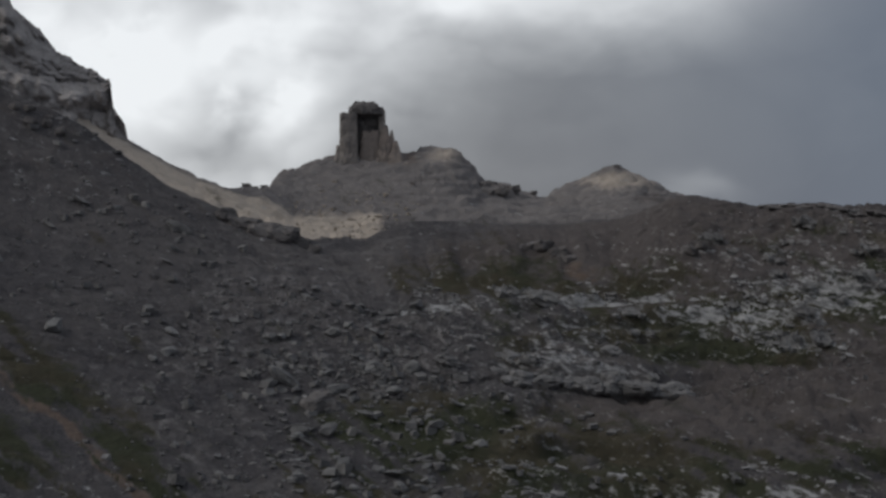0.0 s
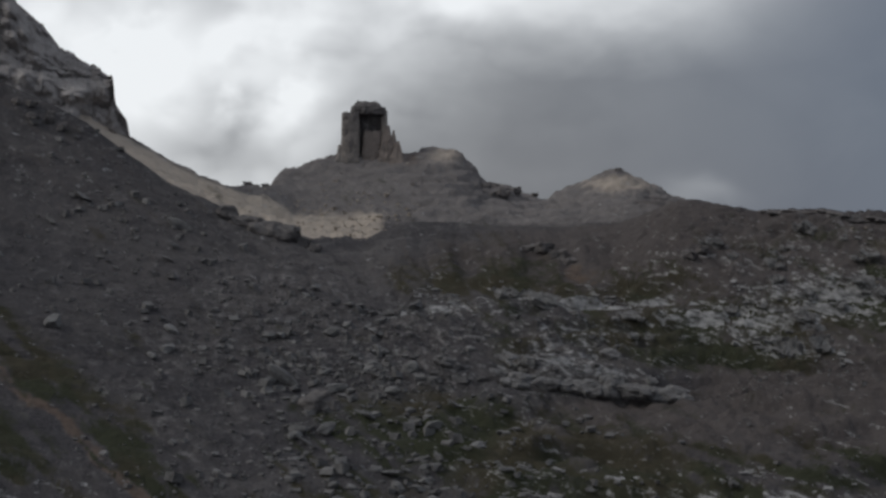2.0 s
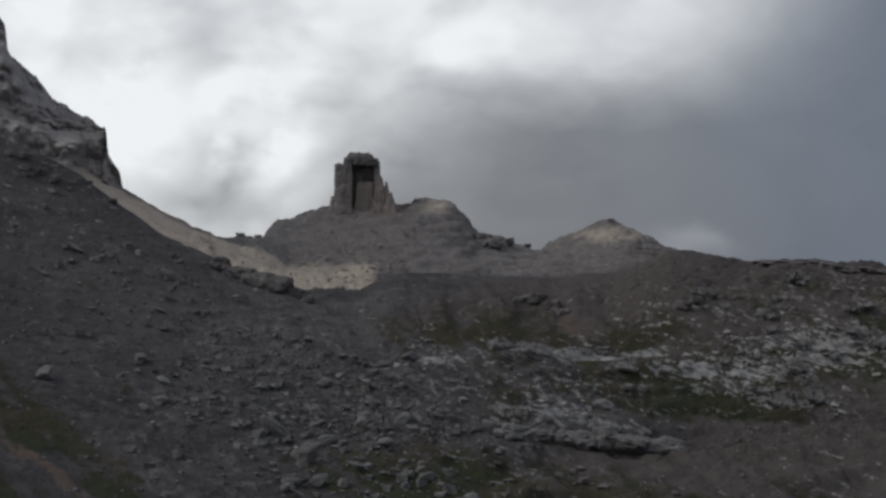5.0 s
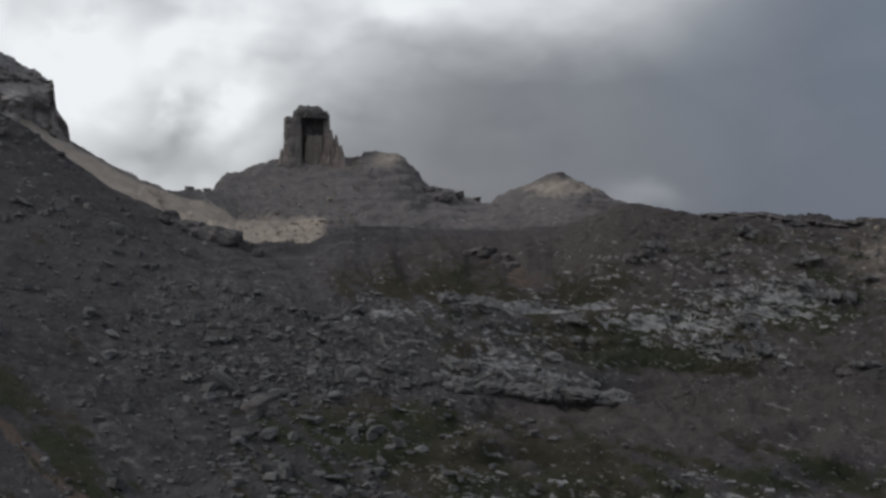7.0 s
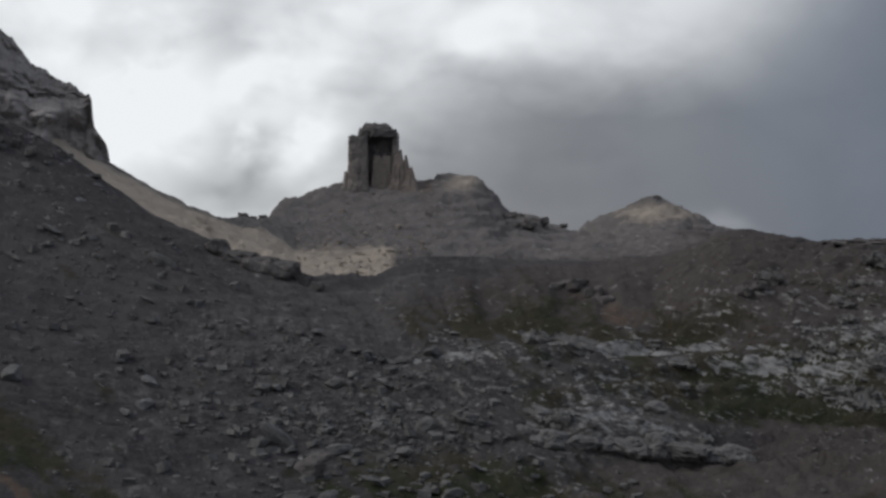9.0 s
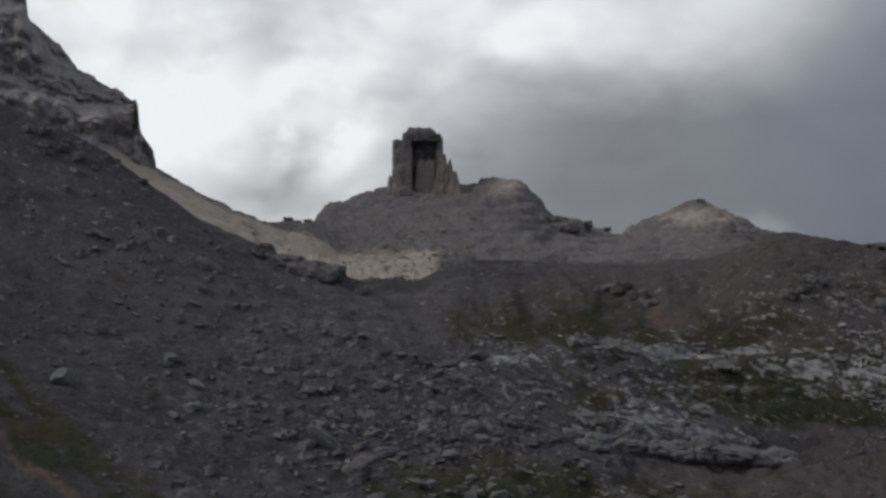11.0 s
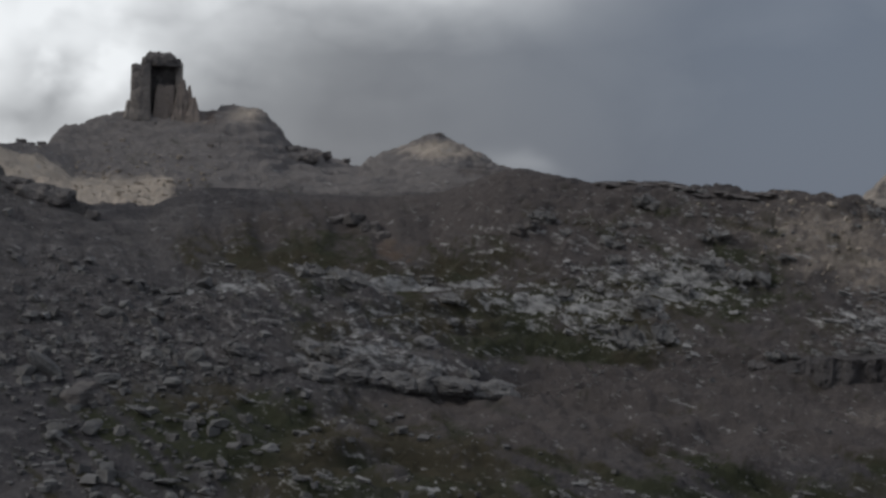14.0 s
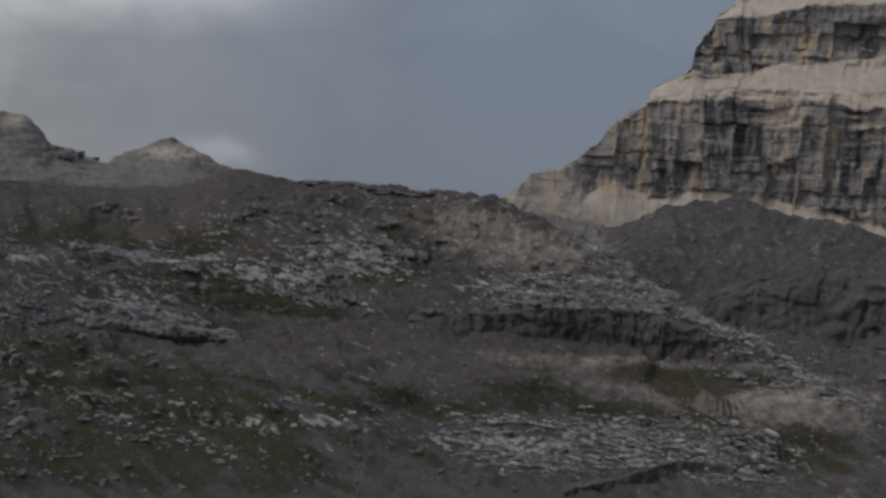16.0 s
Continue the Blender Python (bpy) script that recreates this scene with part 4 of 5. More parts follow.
# ---- rock tower ----
def crag_mesh(bm, at, turn, w, d, h, taper=0.85, seed=0, rough=0.3, segs=60, rows=52, bulge=1.0):
    """A rough rock block standing at a point: rounded-square plan, beds, cracks and a broken top."""
    T, S = np.meshgrid(np.linspace(0, 2 * np.pi, segs, endpoint=False), np.linspace(0, 1, rows))
    c, sn = np.cos(T), np.sin(T)
    sq = 1.0 / np.maximum(np.abs(c), np.abs(sn)) ** 0.75
    k = 1 - (1 - taper) * S ** bulge
    X, Y, Z = 0.5 * w * c * sq * k, 0.5 * d * sn * sq * k, h * S
    pts = np.stack([X, Y, Z], -1) / UNIT + seed * 3.1
    f = 1 + rough * (1.4 * fbm(pts / 1.6, 4, seed, 0.6) + 0.55 * cells(np.stack([T * 1.6 + fbm(pts, 2, seed), 0 * T, S * h / UNIT / 3.0], -1), seed) + 0.4 * cells(np.stack([T * 4.1, 0 * T, S * h / UNIT / 1.1 + 0.5], -1), seed + 1))
    f *= 1 + 0.12 * fbm(pts / 0.45, 3, seed + 2)
    X, Y = X * f, Y * f
    Z = Z + S ** 3 * (0.5 * UNIT * fbm(pts / 0.9, 3, seed + 5) + 0.3 * UNIT * cells(np.stack([T * 2.7, 0 * T, 0 * T], -1), seed + 6))
    ca, sa_ = math.cos(turn), math.sin(turn)
    vs = [[bm.verts.new((at[0] + ca * X[i, j] - sa_ * Y[i, j], at[1] + sa_ * X[i, j] + ca * Y[i, j], at[2] + Z[i, j])) for j in range(segs)] for i in range(rows)]
    for i in range(rows - 1):
        for j in range(segs):
            bm.faces.new((vs[i][j], vs[i][(j + 1) % segs], vs[i + 1][(j + 1) % segs], vs[i + 1][j]))
    top = bm.verts.new((at[0], at[1], at[2] + h))
    for j in range(segs):
        bm.faces.new((vs[-1][j], vs[-1][(j + 1) % segs], top))
    bm.faces.new(list(reversed(vs[0])))


def part(name, bm, material, parent, label=""):
    me = bpy.data.meshes.new(name)
    bm.normal_update()
    bm.to_mesh(me)
    bm.free()
    me.materials.append(material)
    ob = new(name, me)
    ob.parent = parent
    if label:
        tagged(ob, label)
    return ob


def spot(az, r, el):
    return polar(np.float64(az), np.float64(r), np.float64(el))


def build_tower():
    root = new("rock_tower")
    tagged(root, "square-cut dark limestone tower on top of a scree cone", "rock tower")
    turn = -radians(-2.3)
    base = UNIT * float(depth(293))
    for name, az, r, e0, e1, w, d, taper, seed, rough, bulge in (
        ("shaft", -2.2, 322.0, 2.45, 3.93, 5.2, 5.0, 0.97, 3, 0.15, 1), ("pillar", -2.70, 319.5, 2.45, 3.84, 3.0, 6.4, 0.86, 4, 0.10, 0.8), ("pillar", -1.74, 320, 2.45, 3.93, 1.3, 5.4, 0.65, 5, 0.14, 1),
        ("cap", -2.2, 321.4, 3.82, 4.03, 5.4, 7.4, 0.95, 6, 0.10, 2), ("cap_top", -2.24, 321.4, 3.98, 4.2, 4.3, 5.0, 0.62, 12, 0.12, 2.5), ("plinth", -2.08, 318.6, 2.45, 3.36, 3.1, 3.2, 0.8, 7, 0.16, 1),
        ("buttress", -1.66, 317.8, 2.45, 3.5, 2.9, 3.2, 0.25, 8, 0.28, 1), ("pinnacle", -1.47, 317.5, 2.7, 3.40, 1.5, 1.6, 0.16, 9, 0.25, 1.0), ("buttress", -1.36, 317, 2.4, 3.08, 2.6, 2.8, 0.2, 10, 0.28, 1), ("foot_block", -2.96, 317, 2.4, 2.95, 1.9, 2.4, 0.4, 11, 0.25, 1)):
        bm = bmesh.new()
        size = scale_at((0, base))
        r = base + 0.8 * size * (r - 322)
        x, y, _ = spot(az, r, 0)
        z0, z1 = r * math.tan(radians(e0)), r * math.tan(radians(e1))
        crag_mesh(bm, (x, y, z0), turn, 0.97 * size * w, size * d, z1 - z0, taper, seed, rough, bulge=bulge)
        # dark rock on the shaft holds both stain and the recess's shade
        part(name, bm, MAT_DARKCLIFF if name in ("shaft", "cap", "cap_top") else MAT_RUST if name in ("buttress", "pinnacle", "plinth") else MAT_TOWER, root)


build_tower()


# ---- boulders ----
def boulder_mesh(seed, flat):
    bm = bmesh.new()
    bmesh.ops.create_icosphere(bm, subdivisions=3, radius=0.5)
    rnd = random.Random(seed)
    cuts = [(Vector((rnd.gauss(0, 1), rnd.gauss(0, 1), rnd.gauss(0, 0.8))).normalized(), rnd.uniform(0.22, 0.42)) for _ in range(11)]
    for v in bm.verts:
        for n, d in cuts:
            over = v.co.dot(n) - d
            if over > 0:
                v.co -= n * over * 0.92
        v.co *= 1 + 0.16 * noise.noise(v.co * 4 + Vector((seed, 0, 0)))
        v.co.z *= flat
    me = bpy.data.meshes.new("boulder")
    bm.to_mesh(me)
    bm.free()
    me.materials.append(MAT_BOULDER)
    return me


BOULDERS = [boulder_mesh(s, f) for s, f in ((1, 0.9), (2, 0.6), (3, 0.75), (4, 0.45), (5, 1.1), (6, 0.6), (7, 0.8))]


def boulder(at, w, mesh, turn, long=False):
    ob = new("boulder", BOULDERS[mesh])
    lean = random.uniform(0.35, 0.65) if long else random.uniform(-0.15, 0.5)
    size = (1.25 * w, 0.6 * w, 0.42 * w) if long else (w, w * random.uniform(0.6, 0.95), w * random.uniform(0.42, 0.8))
    ob.matrix_world = Matrix.LocRotScale(at + Vector((0, 0, 0.12 * w)), Euler((random.uniform(-0.3, 0.3), lean, turn)), size)
    tagged(ob, "long grey limestone block tilted down the scree" if long else "pale grey angular limestone boulder lying on scree" if w > 0.5 else "small grey limestone block on the scree", "boulder", "boulders on the scree")


# azimuth, rise and breadth in degrees of the blocks that stand out
LARGE = [(-4.46, -3.89, 0.89), (-4.54, -2.57, 0.46), (-3.3, -5.28, 0.72), (-3.87, -5.59, 0.58), (-2.67, -2.27, 0.43), (-2.02, -1.88, 0.32), (-1.81, -2.52, 0.6), (-1.8, -3.0, 0.52), (-0.73, -1.72, 0.6), (-0.59, -1.95, 0.37), (-3.61, -1.18, 0.37), (-2.59, -4.4, 0.37), (-2.15, -4.83, 0.66), (-1.44, -4.17, 0.6), (-0.86, -4.69, 0.43), (0.36, -4.54, 0.43), (-0.14, -5.13, 0.52), (-2.67, -1.67, 0.37), (-7.69, -2.45, 0.52), (-7.82, -2.99, 0.66), (-8.47, -2.14, 0.32), (-7.49, 0.5, 0.66), (-10.26, 1.28, 0.52), (-11.1, 0.57, 0.37), (-12.7, -0.26, 0.52), (-11.01, -2.26, 0.6), (-7.84, -0.46, 0.43), (-9.26, -0.67, 0.23), (-7.6, -0.12, 0.37)]


def scatter():
    rnd = random.Random(12)
    for n, (az, el, deg) in enumerate(LARGE):
        at, _ = ground_seen(az, el)
        long = az < -7 and el > -1 or n % 3 == 0
        boulder(at, radians(deg) * at.length * 1.1, n % 7, rnd.uniform(-0.3, 0.3) if long else rnd.uniform(0, 6.28), long)
    n = 0
    while n < 230:
        az, k = rnd.gauss(-2.5, 3.2), rnd.uniform(0.5, 4.2)
        if not -12 < az < 12 or (k > 2.0 and az > -0.5) or (az < -7 and k > 2.6) or (az < -5.0 and rnd.random() < 0.75):
            continue
        at = ground_at(az, k)
        boulder(at, scale_at(at) * min(2.1, 0.40 * math.exp(rnd.gauss(0.28, 0.62))), rnd.randrange(7), rnd.choice((0, math.pi)) + rnd.uniform(-0.8, 0.8))
        n += 1


scatter()


# ---- bare limestone outcrops: stacks of tilted beds ----
def slab_mesh(seed):
    bm = bmesh.new()
    bmesh.ops.create_cube(bm, size=1.0)
    bmesh.ops.subdivide_edges(bm, edges=bm.edges[:], cuts=5, use_grid_fill=True)
    for v in bm.verts:
        c = v.co
        round_off = 1 - 0.28 * (2 * abs(c.x)) ** 4 * (2 * abs(c.y)) ** 2
        c.x, c.y = c.x * round_off, c.y * round_off
        n1 = noise.noise(c * 2.6 + Vector((seed * 7.1, 0, 0)))
        n2 = noise.noise(c * 7.0 + Vector((0, seed * 5.3, 0)))
        c.z = c.z * (0.26 + 0.22 * n1) + 0.14 * n2 * (1 if c.z > 0 else 0.4)
        c.x += 0.3 * noise.noise(c * 3.3 + Vector((0, 0, seed * 3.7)))
        c.y += 0.3 * noise.noise(c * 3.3 + Vector((seed * 2.7, 9, 0)))
    me = bpy.data.meshes.new("slab")
    bm.to_mesh(me)
    bm.free()
    me.materials.append(MAT_SLAB)
    return me


SLABS = [slab_mesh(i) for i in range(6)]


def outcrop(at, w, rnd, label="pale weathered limestone slabs breaking through turf", deep=0.7, steep=0.1):
    root = new("rock_outcrop")
    root.location = at
    tagged(root, label, "rock outcrop", "limestone outcrops")
    face = -math.atan2(at.x, at.y)
    for n in range(rnd.choice((2, 3, 3, 4))):
        ob = new("slab", SLABS[rnd.randrange(6)])
        ob.parent = root
        size = w * rnd.uniform(0.4, 0.9)
        off = Matrix.Rotation(face, 4, "Z") @ Vector((rnd.uniform(-0.45, 0.45) * w, rnd.uniform(-0.3, 0.4) * w, rnd.uniform(-0.16, 0.02) * w))
        ob.matrix_basis = Matrix.LocRotScale(off, Euler((rnd.uniform(-0.1, 0.3) + steep, rnd.uniform(-0.05, 0.45), face + rnd.uniform(-0.4, 0.4))), (size * rnd.uniform(0.6, 1.0), size * deep, size * rnd.uniform(0.6, 1.2)))


def hump_mesh(seed):
    """A broad rock mass with a rounded, cracked top."""
    bm = bmesh.new()
    bmesh.ops.create_icosphere(bm, subdivisions=5, radius=0.5)
    shift = Vector((seed * 3.7, seed * 1.3, 0))
    for v in bm.verts:
        c = v.co.copy()
        lumps = 0.42 * noise.noise(c * 2.1 + shift) + 0.18 * noise.noise(c * 5.0 + shift) + 0.05 * noise.noise(c * 11.0 + shift)
        slant = Vector((c.x * 2.0 + 1.2 * c.z, c.y * 2.6, c.z * 3.0 - 0.9 * c.x))
        crack = -0.12 * max(0.0, 1 - 6 * abs(noise.noise(slant * 1.3 + shift)))
        v.co = c * (1 + lumps + crack + 0.05 * noise.noise(c * 21 + shift))
    me = bpy.data.meshes.new("limestone_hummock")
    bm.to_mesh(me)
    bm.free()
    me.materials.append(MAT_HUMP)
    return me


HUMPS = [hump_mesh(i) for i in range(4)]
BARE = [(0.7, -1.4, 1.15), (1.98, -1.3, 0.86), (2.83, -1.39, 1.01), (3.63, -1.73, 0.72), (5.35, -1.9, 0.72), (5.73, -2.4, 0.72), (4.55, -1.42, 0.57), (2.02, -3.27, 0.86), (2.73, -3.11, 0.72), (8.0, -1.55, 0.72), (8.86, -1.53, 0.57), (9.58, -1.58, 0.57), (10.3, -1.7, 0.57), (10.43, -1.2, 0.43), (11.73, -1.52, 1.01), (11.99, -0.73, 0.57), (12.71, -0.99, 0.72), (13.42, -1.05, 0.86), (10.04, -2.71, 1.15), (10.89, -2.48, 0.86), (10.6, -2.13, 0.57), (9.56, -0.68, 0.43), (12.26, -0.18, 0.57), (11.69, -0.09, 0.36), (9.4, -0.22, 0.86), (9.82, 0.15, 0.57), (7.81, 0.24, 0.86), (8.39, -0.03, 0.57), (10.09, 0.8, 1.01), (11.52, 1.05, 0.86), (15.78, 0.58, 0.57)]


def outcrops():
    rnd = random.Random(77)
    for az, el, deg in BARE:
        at, _ = ground_seen(az, el)
        outcrop(at, radians(deg) * at.length, rnd, steep=0.7 if 7.9 < az < 13.5 and el < -0.6 else 0.2)
    # rounded grey rock masses along the ledge and on the slope above it
    mounds = [(1.6, -3.5, 0.8), (2.3, -3.62, 0.9), (3.0, -3.7, 0.8), (3.7, -3.72, 0.8), (4.3, -3.74, 0.9), (4.9, -3.78, 1.0), (5.5, -3.82, 1.0), (6.1, -3.86, 0.9), (6.7, -3.9, 0.7), (2.0, -3.0, 0.7), (0.9, -2.5, 0.7), (3.2, -2.8, 0.5), (4.9, -2.9, 0.5), (0.2, -3.2, 0.6)]
    for n, (az, el, deg) in enumerate(mounds):
        at, _ = ground_seen(az, el)
        w = radians(deg) * at.length
        ob = new("limestone_hummock", HUMPS[n % 4])
        ob.matrix_world = Matrix.LocRotScale(at + Vector((0, 0, -0.2 * w)), Euler((rnd.uniform(0.0, 0.3), rnd.uniform(0.0, 0.25), -radians(az) + rnd.uniform(-0.4, 0.4))), (rnd.uniform(1.1, 1.6) * w, w, rnd.uniform(0.5, 0.68) * w))
        tagged(ob, "grey rounded limestone hummock bedded in the slope" if n > 8 else "grey rounded limestone ledge with a dark undercut", "rock outcrop", "limestone hummocks")
    for az, el, deg in ((2.4, -3.5, 0.5), (3.4, -3.58, 0.5), (5.0, -3.55, 0.5), (5.9, -3.6, 0.5)):
        at, _ = ground_seen(az, el)
        outcrop(at, radians(deg) * at.length, rnd, "grey rounded limestone ledge with a dark undercut", 0.8, 0.3)
    for az in np.arange(13.2, 23.4, 0.42):
        el = float(np.interp(az, (12.8, 14.7, 17.7, 20.5, 21.8, 23.6), (-2.98, -2.78, -2.5, -2.54, -2.92, -3.3)))
        at, _ = ground_seen(az, el - 0.04)
        outcrop(at, radians(rnd.uniform(0.35, 0.8)) * at.length, rnd)
    for count, a0, a1, e0, e1, d0, d1 in ((16, 14.8, 25.4, -8.2, -6.5, 0.3, 0.8), (30, 15.5, 23.6, -2.7, -1.2, 0.2, 0.5), (8, 7.5, 14.5, -2.8, 0.7, 0.2, 0.45), (3, 0, 7, -2.6, -1.6, 0.25, 0.5), (9, 3, 14, -8.5, -6.2, 0.25, 0.6), (10, 23, 28.5, -5.3, -3.2, 0.25, 0.6)):
        for _ in range(count):
            az, el = rnd.uniform(a0, a1), rnd.uniform(e0, e1)
            if a0 > 17 and el > -1.0 - (az - 19.6) * 0.55:
                el -= 0.8
            at, _ = ground_seen(az, el)
            if at.length > UNIT * float(depth(215)):
                continue
            outcrop(at, radians(rnd.uniform(d0, d1)) * at.length, rnd)


outcrops()


def black_outcrop():
    """The dark blocks at the foot of the gravel saddle."""
    rnd = random.Random(5)
    for az, k, w in ((-6.2, 5.93, 2.2), (-5.9, 5.85, 1.6), (-5.5, 5.9, 2.6), (-5.15, 5.82, 3.0), (-4.9, 5.93, 2.0), (-4.6, 5.83, 3.0), (-4.35, 5.93, 1.8), (-4.0, 5.85, 1.4), (-3.7, 5.8, 1.2), (1.15, 8.7, 1.7), (1.4, 8.8, 1.8), (1.62, 8.75, 2.0), (1.85, 8.8, 1.8), (2.05, 8.75, 1.5), (1.3, 8.55, 1.6), (1.7, 8.6, 1.8), (2.6, 8.93, 0.9), (4.95, 8.97, 0.8), (-5.85, 8.95, 1.0), (-5.6, 8.97, 1.2), (-5.35, 8.97, 0.8), (-5.1, 8.95, 1.0), (-4.95, 8.9, 0.7)):
        at = ground_at(az, k)
        w *= scale_at(at)
        ob = new("dark_rock_block", BLOCKS[rnd.randrange(4)])
        ob.matrix_world = Matrix.LocRotScale(at + Vector((0, 0, 0.1 * w)), Euler((0.1, rnd.uniform(0.0, 0.35), rnd.choice((0, 1.57, 3.14)) + rnd.uniform(-0.3, 0.3))), (1.05 * w, w, w * rnd.uniform(0.55, 0.8)))
        tagged(ob, "dark weathered rock block, some standing in for a shaded recess", "boulder", "dark blocks on the slopes")
    # the first four are added dark blocks that stand in for a shaded recess
    for az, el, w in ((2.45, 0.0, 1.5), (2.85, -0.02, 2.1), (3.3, -0.12, 2.3), (3.6, -0.3, 1.5), (7.05, -0.06, 1.4), (7.4, -0.1, 1.2), (-3.6, -4.5, 2.2), (-3.2, -4.55, 1.3), (-1.82, -2.42, 1.4), (-1.6, -2.45, 1.0)):
        at, _ = ground_seen(az, el)
        w *= scale_at(at)
        ob = new("dark_rock_block", BLOCKS[rnd.randrange(4)])
        ob.matrix_world = Matrix.LocRotScale(at + Vector((0, 0, -0.05 * w)), Euler((0.1, rnd.uniform(-0.2, 0.3), rnd.uniform(0, 6.28))), (w, 0.8 * w, w * 0.6))
        tagged(ob, "dark weathered rock block, some standing in for a shaded recess", "boulder", "dark blocks on the slopes")


def rim_ledge():
    """The thin dark ledge of rock along the eastern skyline."""
    rnd = random.Random(21)
    rim = np.array([(l[0], l[2]) for l in BROW]).T
    for az in np.arange(9.2, 13.3, 0.27):
        at, _ = ground_seen(az, float(np.interp(az, *rim)) - rnd.uniform(0.06, 0.14))
        w = scale_at(at) * rnd.uniform(1.1, 2.0)
        ob = new("crest_rock", BLOCKS[rnd.randrange(4)])
        ob.matrix_world = Matrix.LocRotScale(at, Euler((0.1, rnd.uniform(-0.02, 0.12), -radians(az) + rnd.uniform(-0.2, 0.2))), (w, 0.7 * w, 0.16 * w))
        tagged(ob, "thin dark limestone slab on the crest of the ridge", "rock", "dark slabs along the crest")


def crag_blocks():
    """Fallen blocks along the foot of the shoulder crag."""
    rnd = random.Random(8)
    for _ in range(10):
        az = rnd.uniform(-14.5, -10.8)
        el = float(np.interp(az, (-14.5, -12.6, -11.6, -10.7, -9.9), (4.6, 4.0, 3.75, 3.5, 3.2))) + rnd.uniform(-0.35, 0.5)
        at, _ = ground_seen(az, min(el, float(np.interp(az, (-14, -11, -9.4), (5.0, 3.55, 2.7)))))
        w = scale_at(at) * rnd.uniform(0.6, 1.6)
        ob = new("fallen_block", BLOCKS[rnd.randrange(4)])
        ob.matrix_world = Matrix.LocRotScale(at + Vector((0, 0, 0.2 * w)), Euler((rnd.uniform(-0.3, 0.3), rnd.uniform(-0.2, 0.3), rnd.uniform(0, 6.28))), (w, 0.8 * w, w * rnd.uniform(0.6, 1.0)))
        tagged(ob, "grey rock block fallen from the crag onto scree", "boulder", "blocks below the crag")


def block_mesh(seed):
    """A squared block with broken corners and a split face."""
    bm = bmesh.new()
    bmesh.ops.create_cube(bm, size=1.0)
    bmesh.ops.subdivide_edges(bm, edges=bm.edges[:], cuts=6, use_grid_fill=True)
    shift = Vector((seed * 5.1, seed * 2.3, seed))
    for v in bm.verts:
        c = v.co.copy()
        far = max(abs(c.x), 0.01) ** 6 + max(abs(c.y), 0.01) ** 6 + max(abs(c.z), 0.01) ** 6
        c *= 0.5 / far ** (1 / 6)
        step = 0.09 * math.floor(3 * noise.noise(c * 1.7 + shift))
        v.co = c * (1 + step + 0.2 * noise.noise(c * 3 + shift) + 0.08 * noise.noise(c * 9 + shift))
    me = bpy.data.meshes.new("block")
    bm.to_mesh(me)
    bm.free()
    me.materials.append(MAT_DARKCLIFF)
    return me


BLOCKS = [block_mesh(i) for i in range(4)]
black_outcrop()
rim_ledge()
crag_blocks()


def stones(name, label, count, centre, spread, ks, sizes, material, seed, keep):
    """Thousands of small angular stones in one mesh, strewn over a stretch of the ground."""
    rs = np.random.RandomState(seed)
    cube = np.array([(x, y, z) for z in (-0.5, 0.5) for y in (-0.5, 0.5) for x in (-0.5, 0.5)])
    faces = np.array([(0, 2, 3, 1), (4, 5, 7, 6), (0, 1, 5, 4), (2, 6, 7, 3), (0, 4, 6, 2), (1, 3, 7, 5)])
    vs, fs = [], []
    az = rs.normal(centre, spread, count * 3)
    k = rs.uniform(ks[0], ks[1], count * 3)
    i = np.searchsorted(GROUND_K, k).clip(0, len(GROUND_K) - 1)
    j = ((az - WEDGE0) / 0.04).round().astype(int)
    ok = (j > 0) & (j < len(GROUND_AZ)) & keep(az, k)
    i, j = i[ok][:count], j[ok][:count]
    for n, at in enumerate(GROUND[i, j]):
        w = scale_at(at) * min(sizes[1], sizes[0] * math.exp(rs.normal(-0.15, 0.62)))
        c = cube * (1 - 0.5 * rs.rand(8, 3)) * np.array([1, rs.uniform(0.5, 1), rs.uniform(0.35, 0.8)]) * w
        a, t = rs.uniform(0, 6.28), rs.uniform(-0.5, 0.5)
        c = np.stack([c[:, 0], c[:, 1] * math.cos(t) - c[:, 2] * math.sin(t), c[:, 1] * math.sin(t) + c[:, 2] * math.cos(t)], -1)
        c = np.stack([c[:, 0] * math.cos(a) - c[:, 1] * math.sin(a), c[:, 0] * math.sin(a) + c[:, 1] * math.cos(a), c[:, 2]], -1)
        vs.append(c + at + np.array([0, 0, 0.1 * w]))
        fs.append(faces + 8 * n)
    me = bpy.data.meshes.new(name)
    me.from_pydata(np.concatenate(vs).tolist(), [], np.concatenate(fs).tolist())
    me.materials.append(material)
    tagged(new(name, me), label, "stones", kind="stuff")


stones("talus_stones", "grey angular talus stones strewn below the scree slope", 3200, -2.5, 3.4, (0.0, 4.4), (0.28, 1.0), MAT_TALUS, 3, lambda a, k: ((k < 3.7) | (a < -1)) & ((a > -7.5) | (k < 2.2)))
stones("loose_stones", "small pale limestone fragments lying on turf and scree", 3000, 14, 7, (0.0, 5.9), (0.14, 0.5), MAT_TALUS, 4, lambda a, k: (a > 1) & ((a > 8) | (k < 1.7)))
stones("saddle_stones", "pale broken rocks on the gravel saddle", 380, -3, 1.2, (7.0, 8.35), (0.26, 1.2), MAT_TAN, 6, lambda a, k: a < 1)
stones("slope_stones", "scattered stones on the dark scree slope", 500, -9, 2.2, (3.0, 6.0), (0.35, 1.1), MAT_TALUS, 8, lambda a, k: a < -4)
stones("hillock_stones", "scattered blocks on the dark rounded hill", 900, 24, 3, (7.8, 8.98), (0.2, 0.8), MAT_TALUS, 9, lambda a, k: a > 19.5)


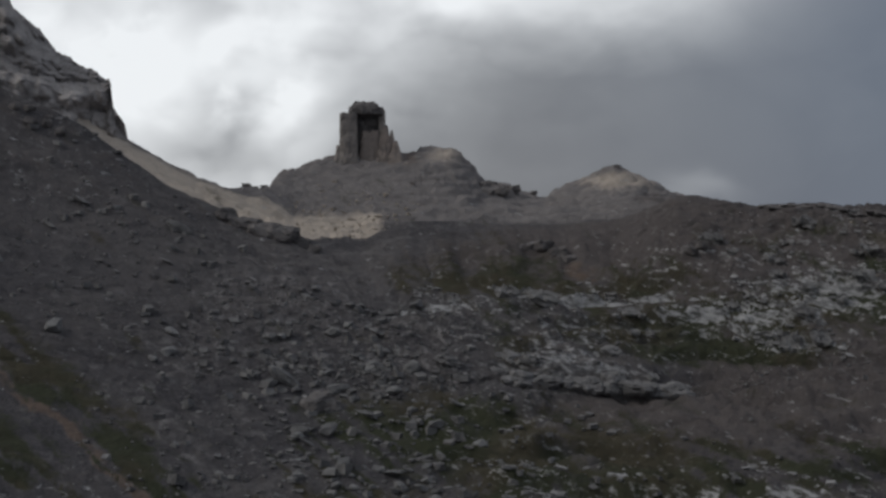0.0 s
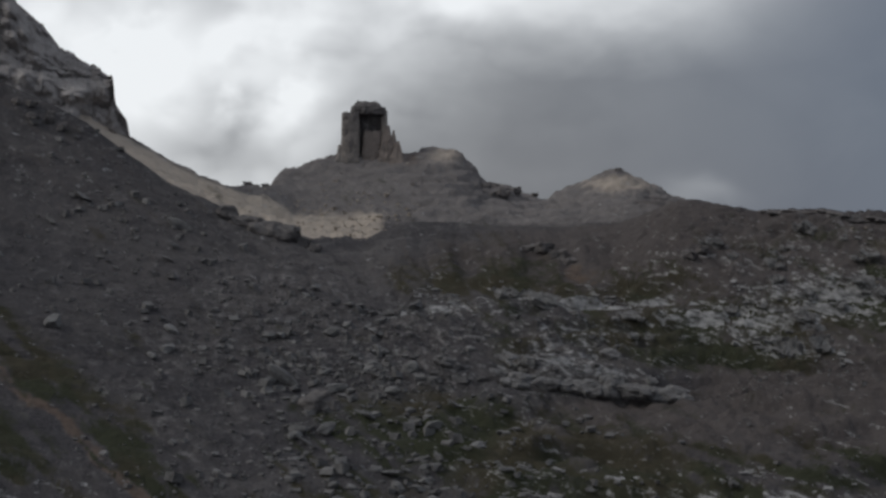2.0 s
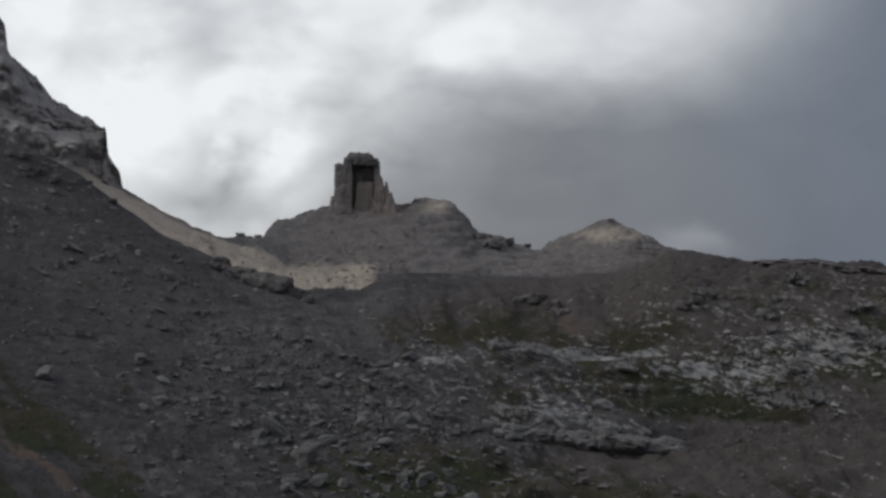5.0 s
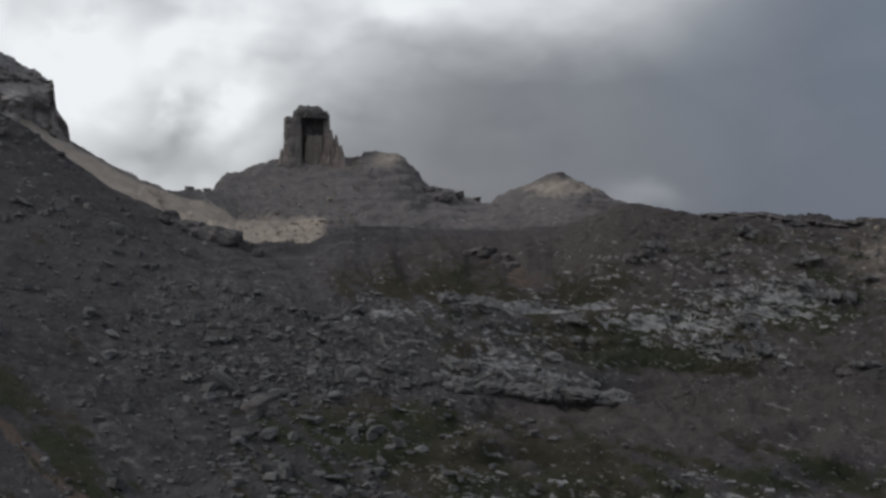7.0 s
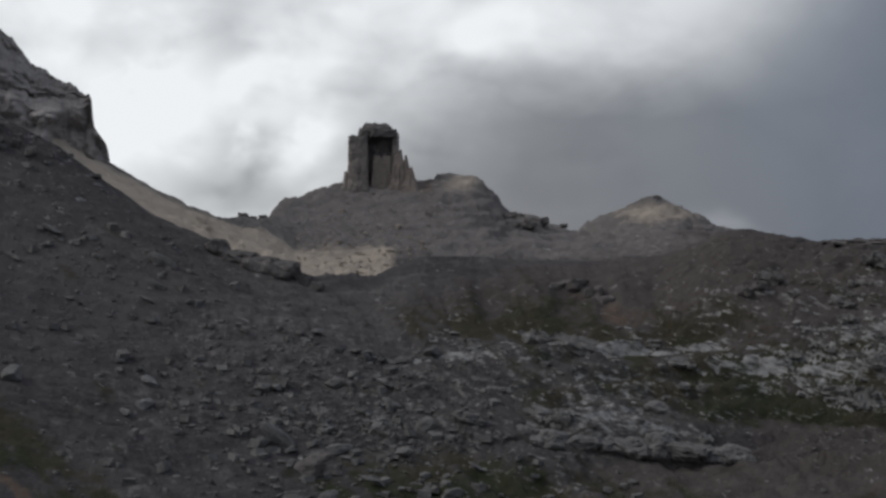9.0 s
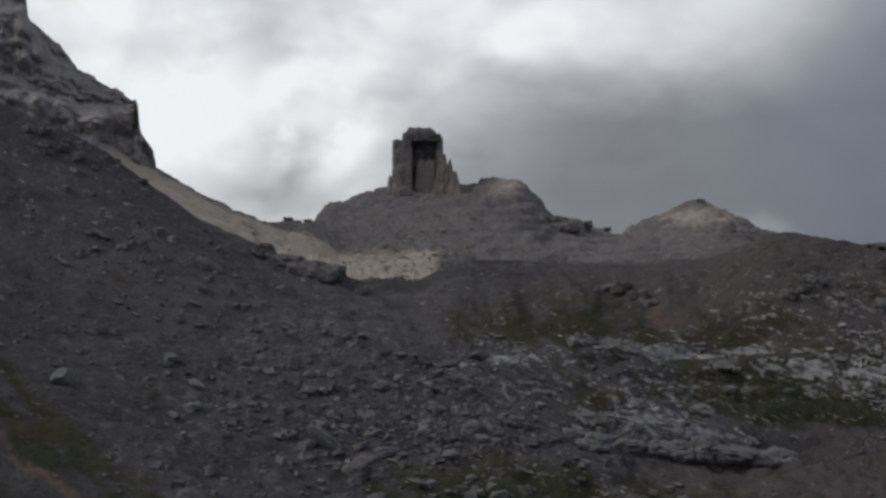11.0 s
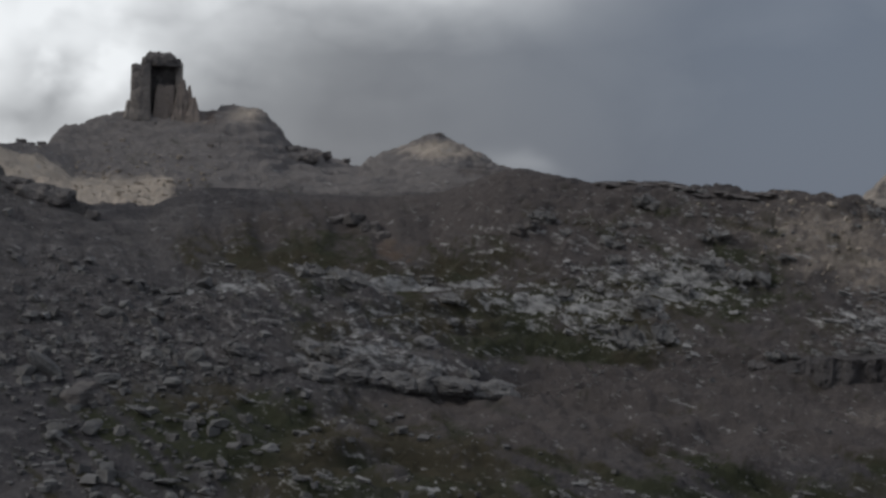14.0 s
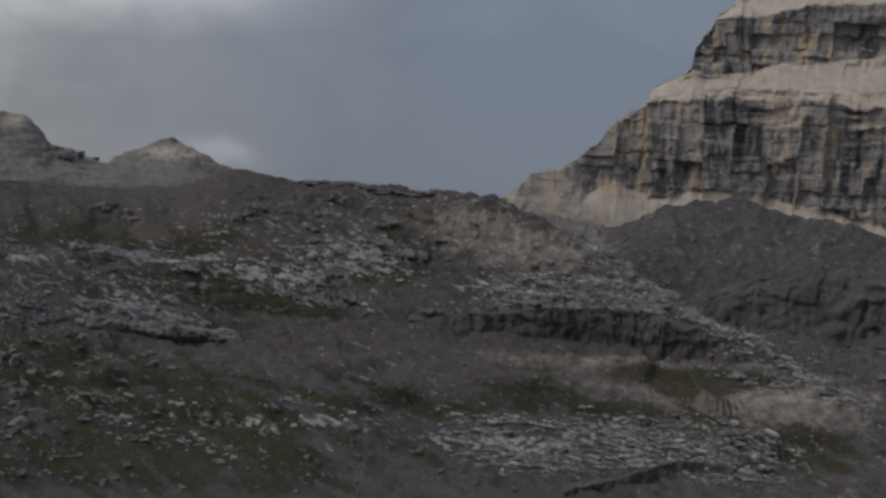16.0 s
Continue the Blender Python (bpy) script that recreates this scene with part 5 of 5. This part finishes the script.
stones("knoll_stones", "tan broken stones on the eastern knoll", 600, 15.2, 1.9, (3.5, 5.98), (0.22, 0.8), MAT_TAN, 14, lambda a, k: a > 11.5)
stones("cone_stones", "small pale stones on the far scree cone", 70, -2.6, 1.2, (8.2, 8.8), (0.3, 0.9), MAT_TOWER, 15, lambda a, k: a < 0)


def plates(name, label, seed, fields, crest=0):
    """Thin broken beds of limestone, edge on to the slope, all in one mesh."""
    rs = np.random.RandomState(seed)
    cube = np.array([(x, y, z) for z in (-0.5, 0.5) for y in (-0.5, 0.5) for x in (-0.5, 0, 0.5)])
    faces = [(0, 3, 4, 1), (1, 4, 5, 2), (6, 7, 10, 9), (7, 8, 11, 10), (0, 1, 7, 6), (1, 2, 8, 7), (3, 9, 10, 4), (4, 10, 11, 5), (0, 6, 9, 3), (2, 5, 11, 8)]
    vs, fs = [], []
    for count, a0, a1, e0, e1, w0, w1, steep in fields:
        sites = [(rs.uniform(a0, a1), rs.uniform(e0, e1)) for _ in range(max(6, count // 28))]
        for _ in range(count):
            ca, ce = sites[rs.randint(len(sites))]
            along_bed = rs.normal(0, 0.55)
            az, el = ca + along_bed, ce - 0.22 * along_bed + rs.normal(0, 0.1)
            at, _ = ground_seen(az, el)
            if at.length > UNIT * float(depth(224)):
                continue
            w = scale_at(at) * min(0.9 * w1, w0 * math.exp(rs.normal(0.1, 0.5)))
            c = cube * (1 - 0.45 * rs.rand(12, 3)) * np.array([rs.uniform(0.7, 1.8), rs.uniform(0.35, 0.8), rs.uniform(0.15, 0.55)]) * w
            t, lean, a = steep + rs.normal(0, 0.25), rs.normal(0.1, 0.13), -math.radians(az) + rs.normal(0, 0.2)
            turn = np.array(Euler((t, lean, a)).to_matrix())
            fs += [tuple(12 * len(vs) + i for i in f) for f in faces]
            vs.append(c @ turn.T + np.array(at) + np.array([0, 0, 0.02 * w]))
    # the broken pale edge of the eastern ridge
    for _ in range(crest):
        az = rs.uniform(19.2, 28.6)
        at, _ = ground_seen(az, float(np.interp(az, *np.array([(l[0], l[2]) for l in BROW]).T)) - abs(rs.normal(0, 0.16)) - 0.03)
        w = scale_at(at) * min(0.8, 0.26 * math.exp(rs.normal(0.1, 0.5)))
        c = cube * (1 - 0.45 * rs.rand(12, 3)) * np.array([rs.uniform(0.7, 1.8), rs.uniform(0.35, 0.8), rs.uniform(0.2, 0.6)]) * w
        turn = np.array(Euler((0.3 + rs.normal(0, 0.25), 0.25 + rs.normal(0, 0.13), -math.radians(az) + rs.normal(0, 0.2))).to_matrix())
        fs += [tuple(12 * len(vs) + i for i in f) for f in faces]
        vs.append(c @ turn.T + np.array(at) + np.array([0, 0, 0.05 * w]))
    me = bpy.data.meshes.new(name)
    me.from_pydata(np.concatenate(vs).tolist(), [], fs)
    me.materials.append(MAT_PLATE)
    tagged(new(name, me), label, "rock plates", kind="stuff")


plates("limestone_plates", "thin pale limestone beds breaking out of turf and scree", 5, (
    (3000, 14.8, 25.2, -8.3, -6.5, 0.22, 0.75, 0.3), (1900, 15.5, 22.8, -2.6, -1.4, 0.25, 0.8, 0.3), (110, 8.6, 12.8, -1.9, -0.8, 0.26, 0.9, 0.6), (80, 9.0, 11.2, -2.85, -2.5, 0.24, 0.8, 0.6),
    (120, -0.8, 5.2, -1.46, -1.36, 0.26, 0.8, 0.2), (40, 1.2, 6.8, -3.6, -2.0, 0.2, 0.6, 0.3), (60, 8.0, 12.5, -0.5, 0.9, 0.24, 0.6, 0.3), (240, 2.0, 14.0, -8.6, -5.6, 0.2, 0.7, 0.3), (420, 22.5, 28.5, -5.4, -3.1, 0.25, 0.7, 0.3), (60, -5.0, 1.0, -5.5, -3.0, 0.22, 0.6, 0.3)), crest=900)
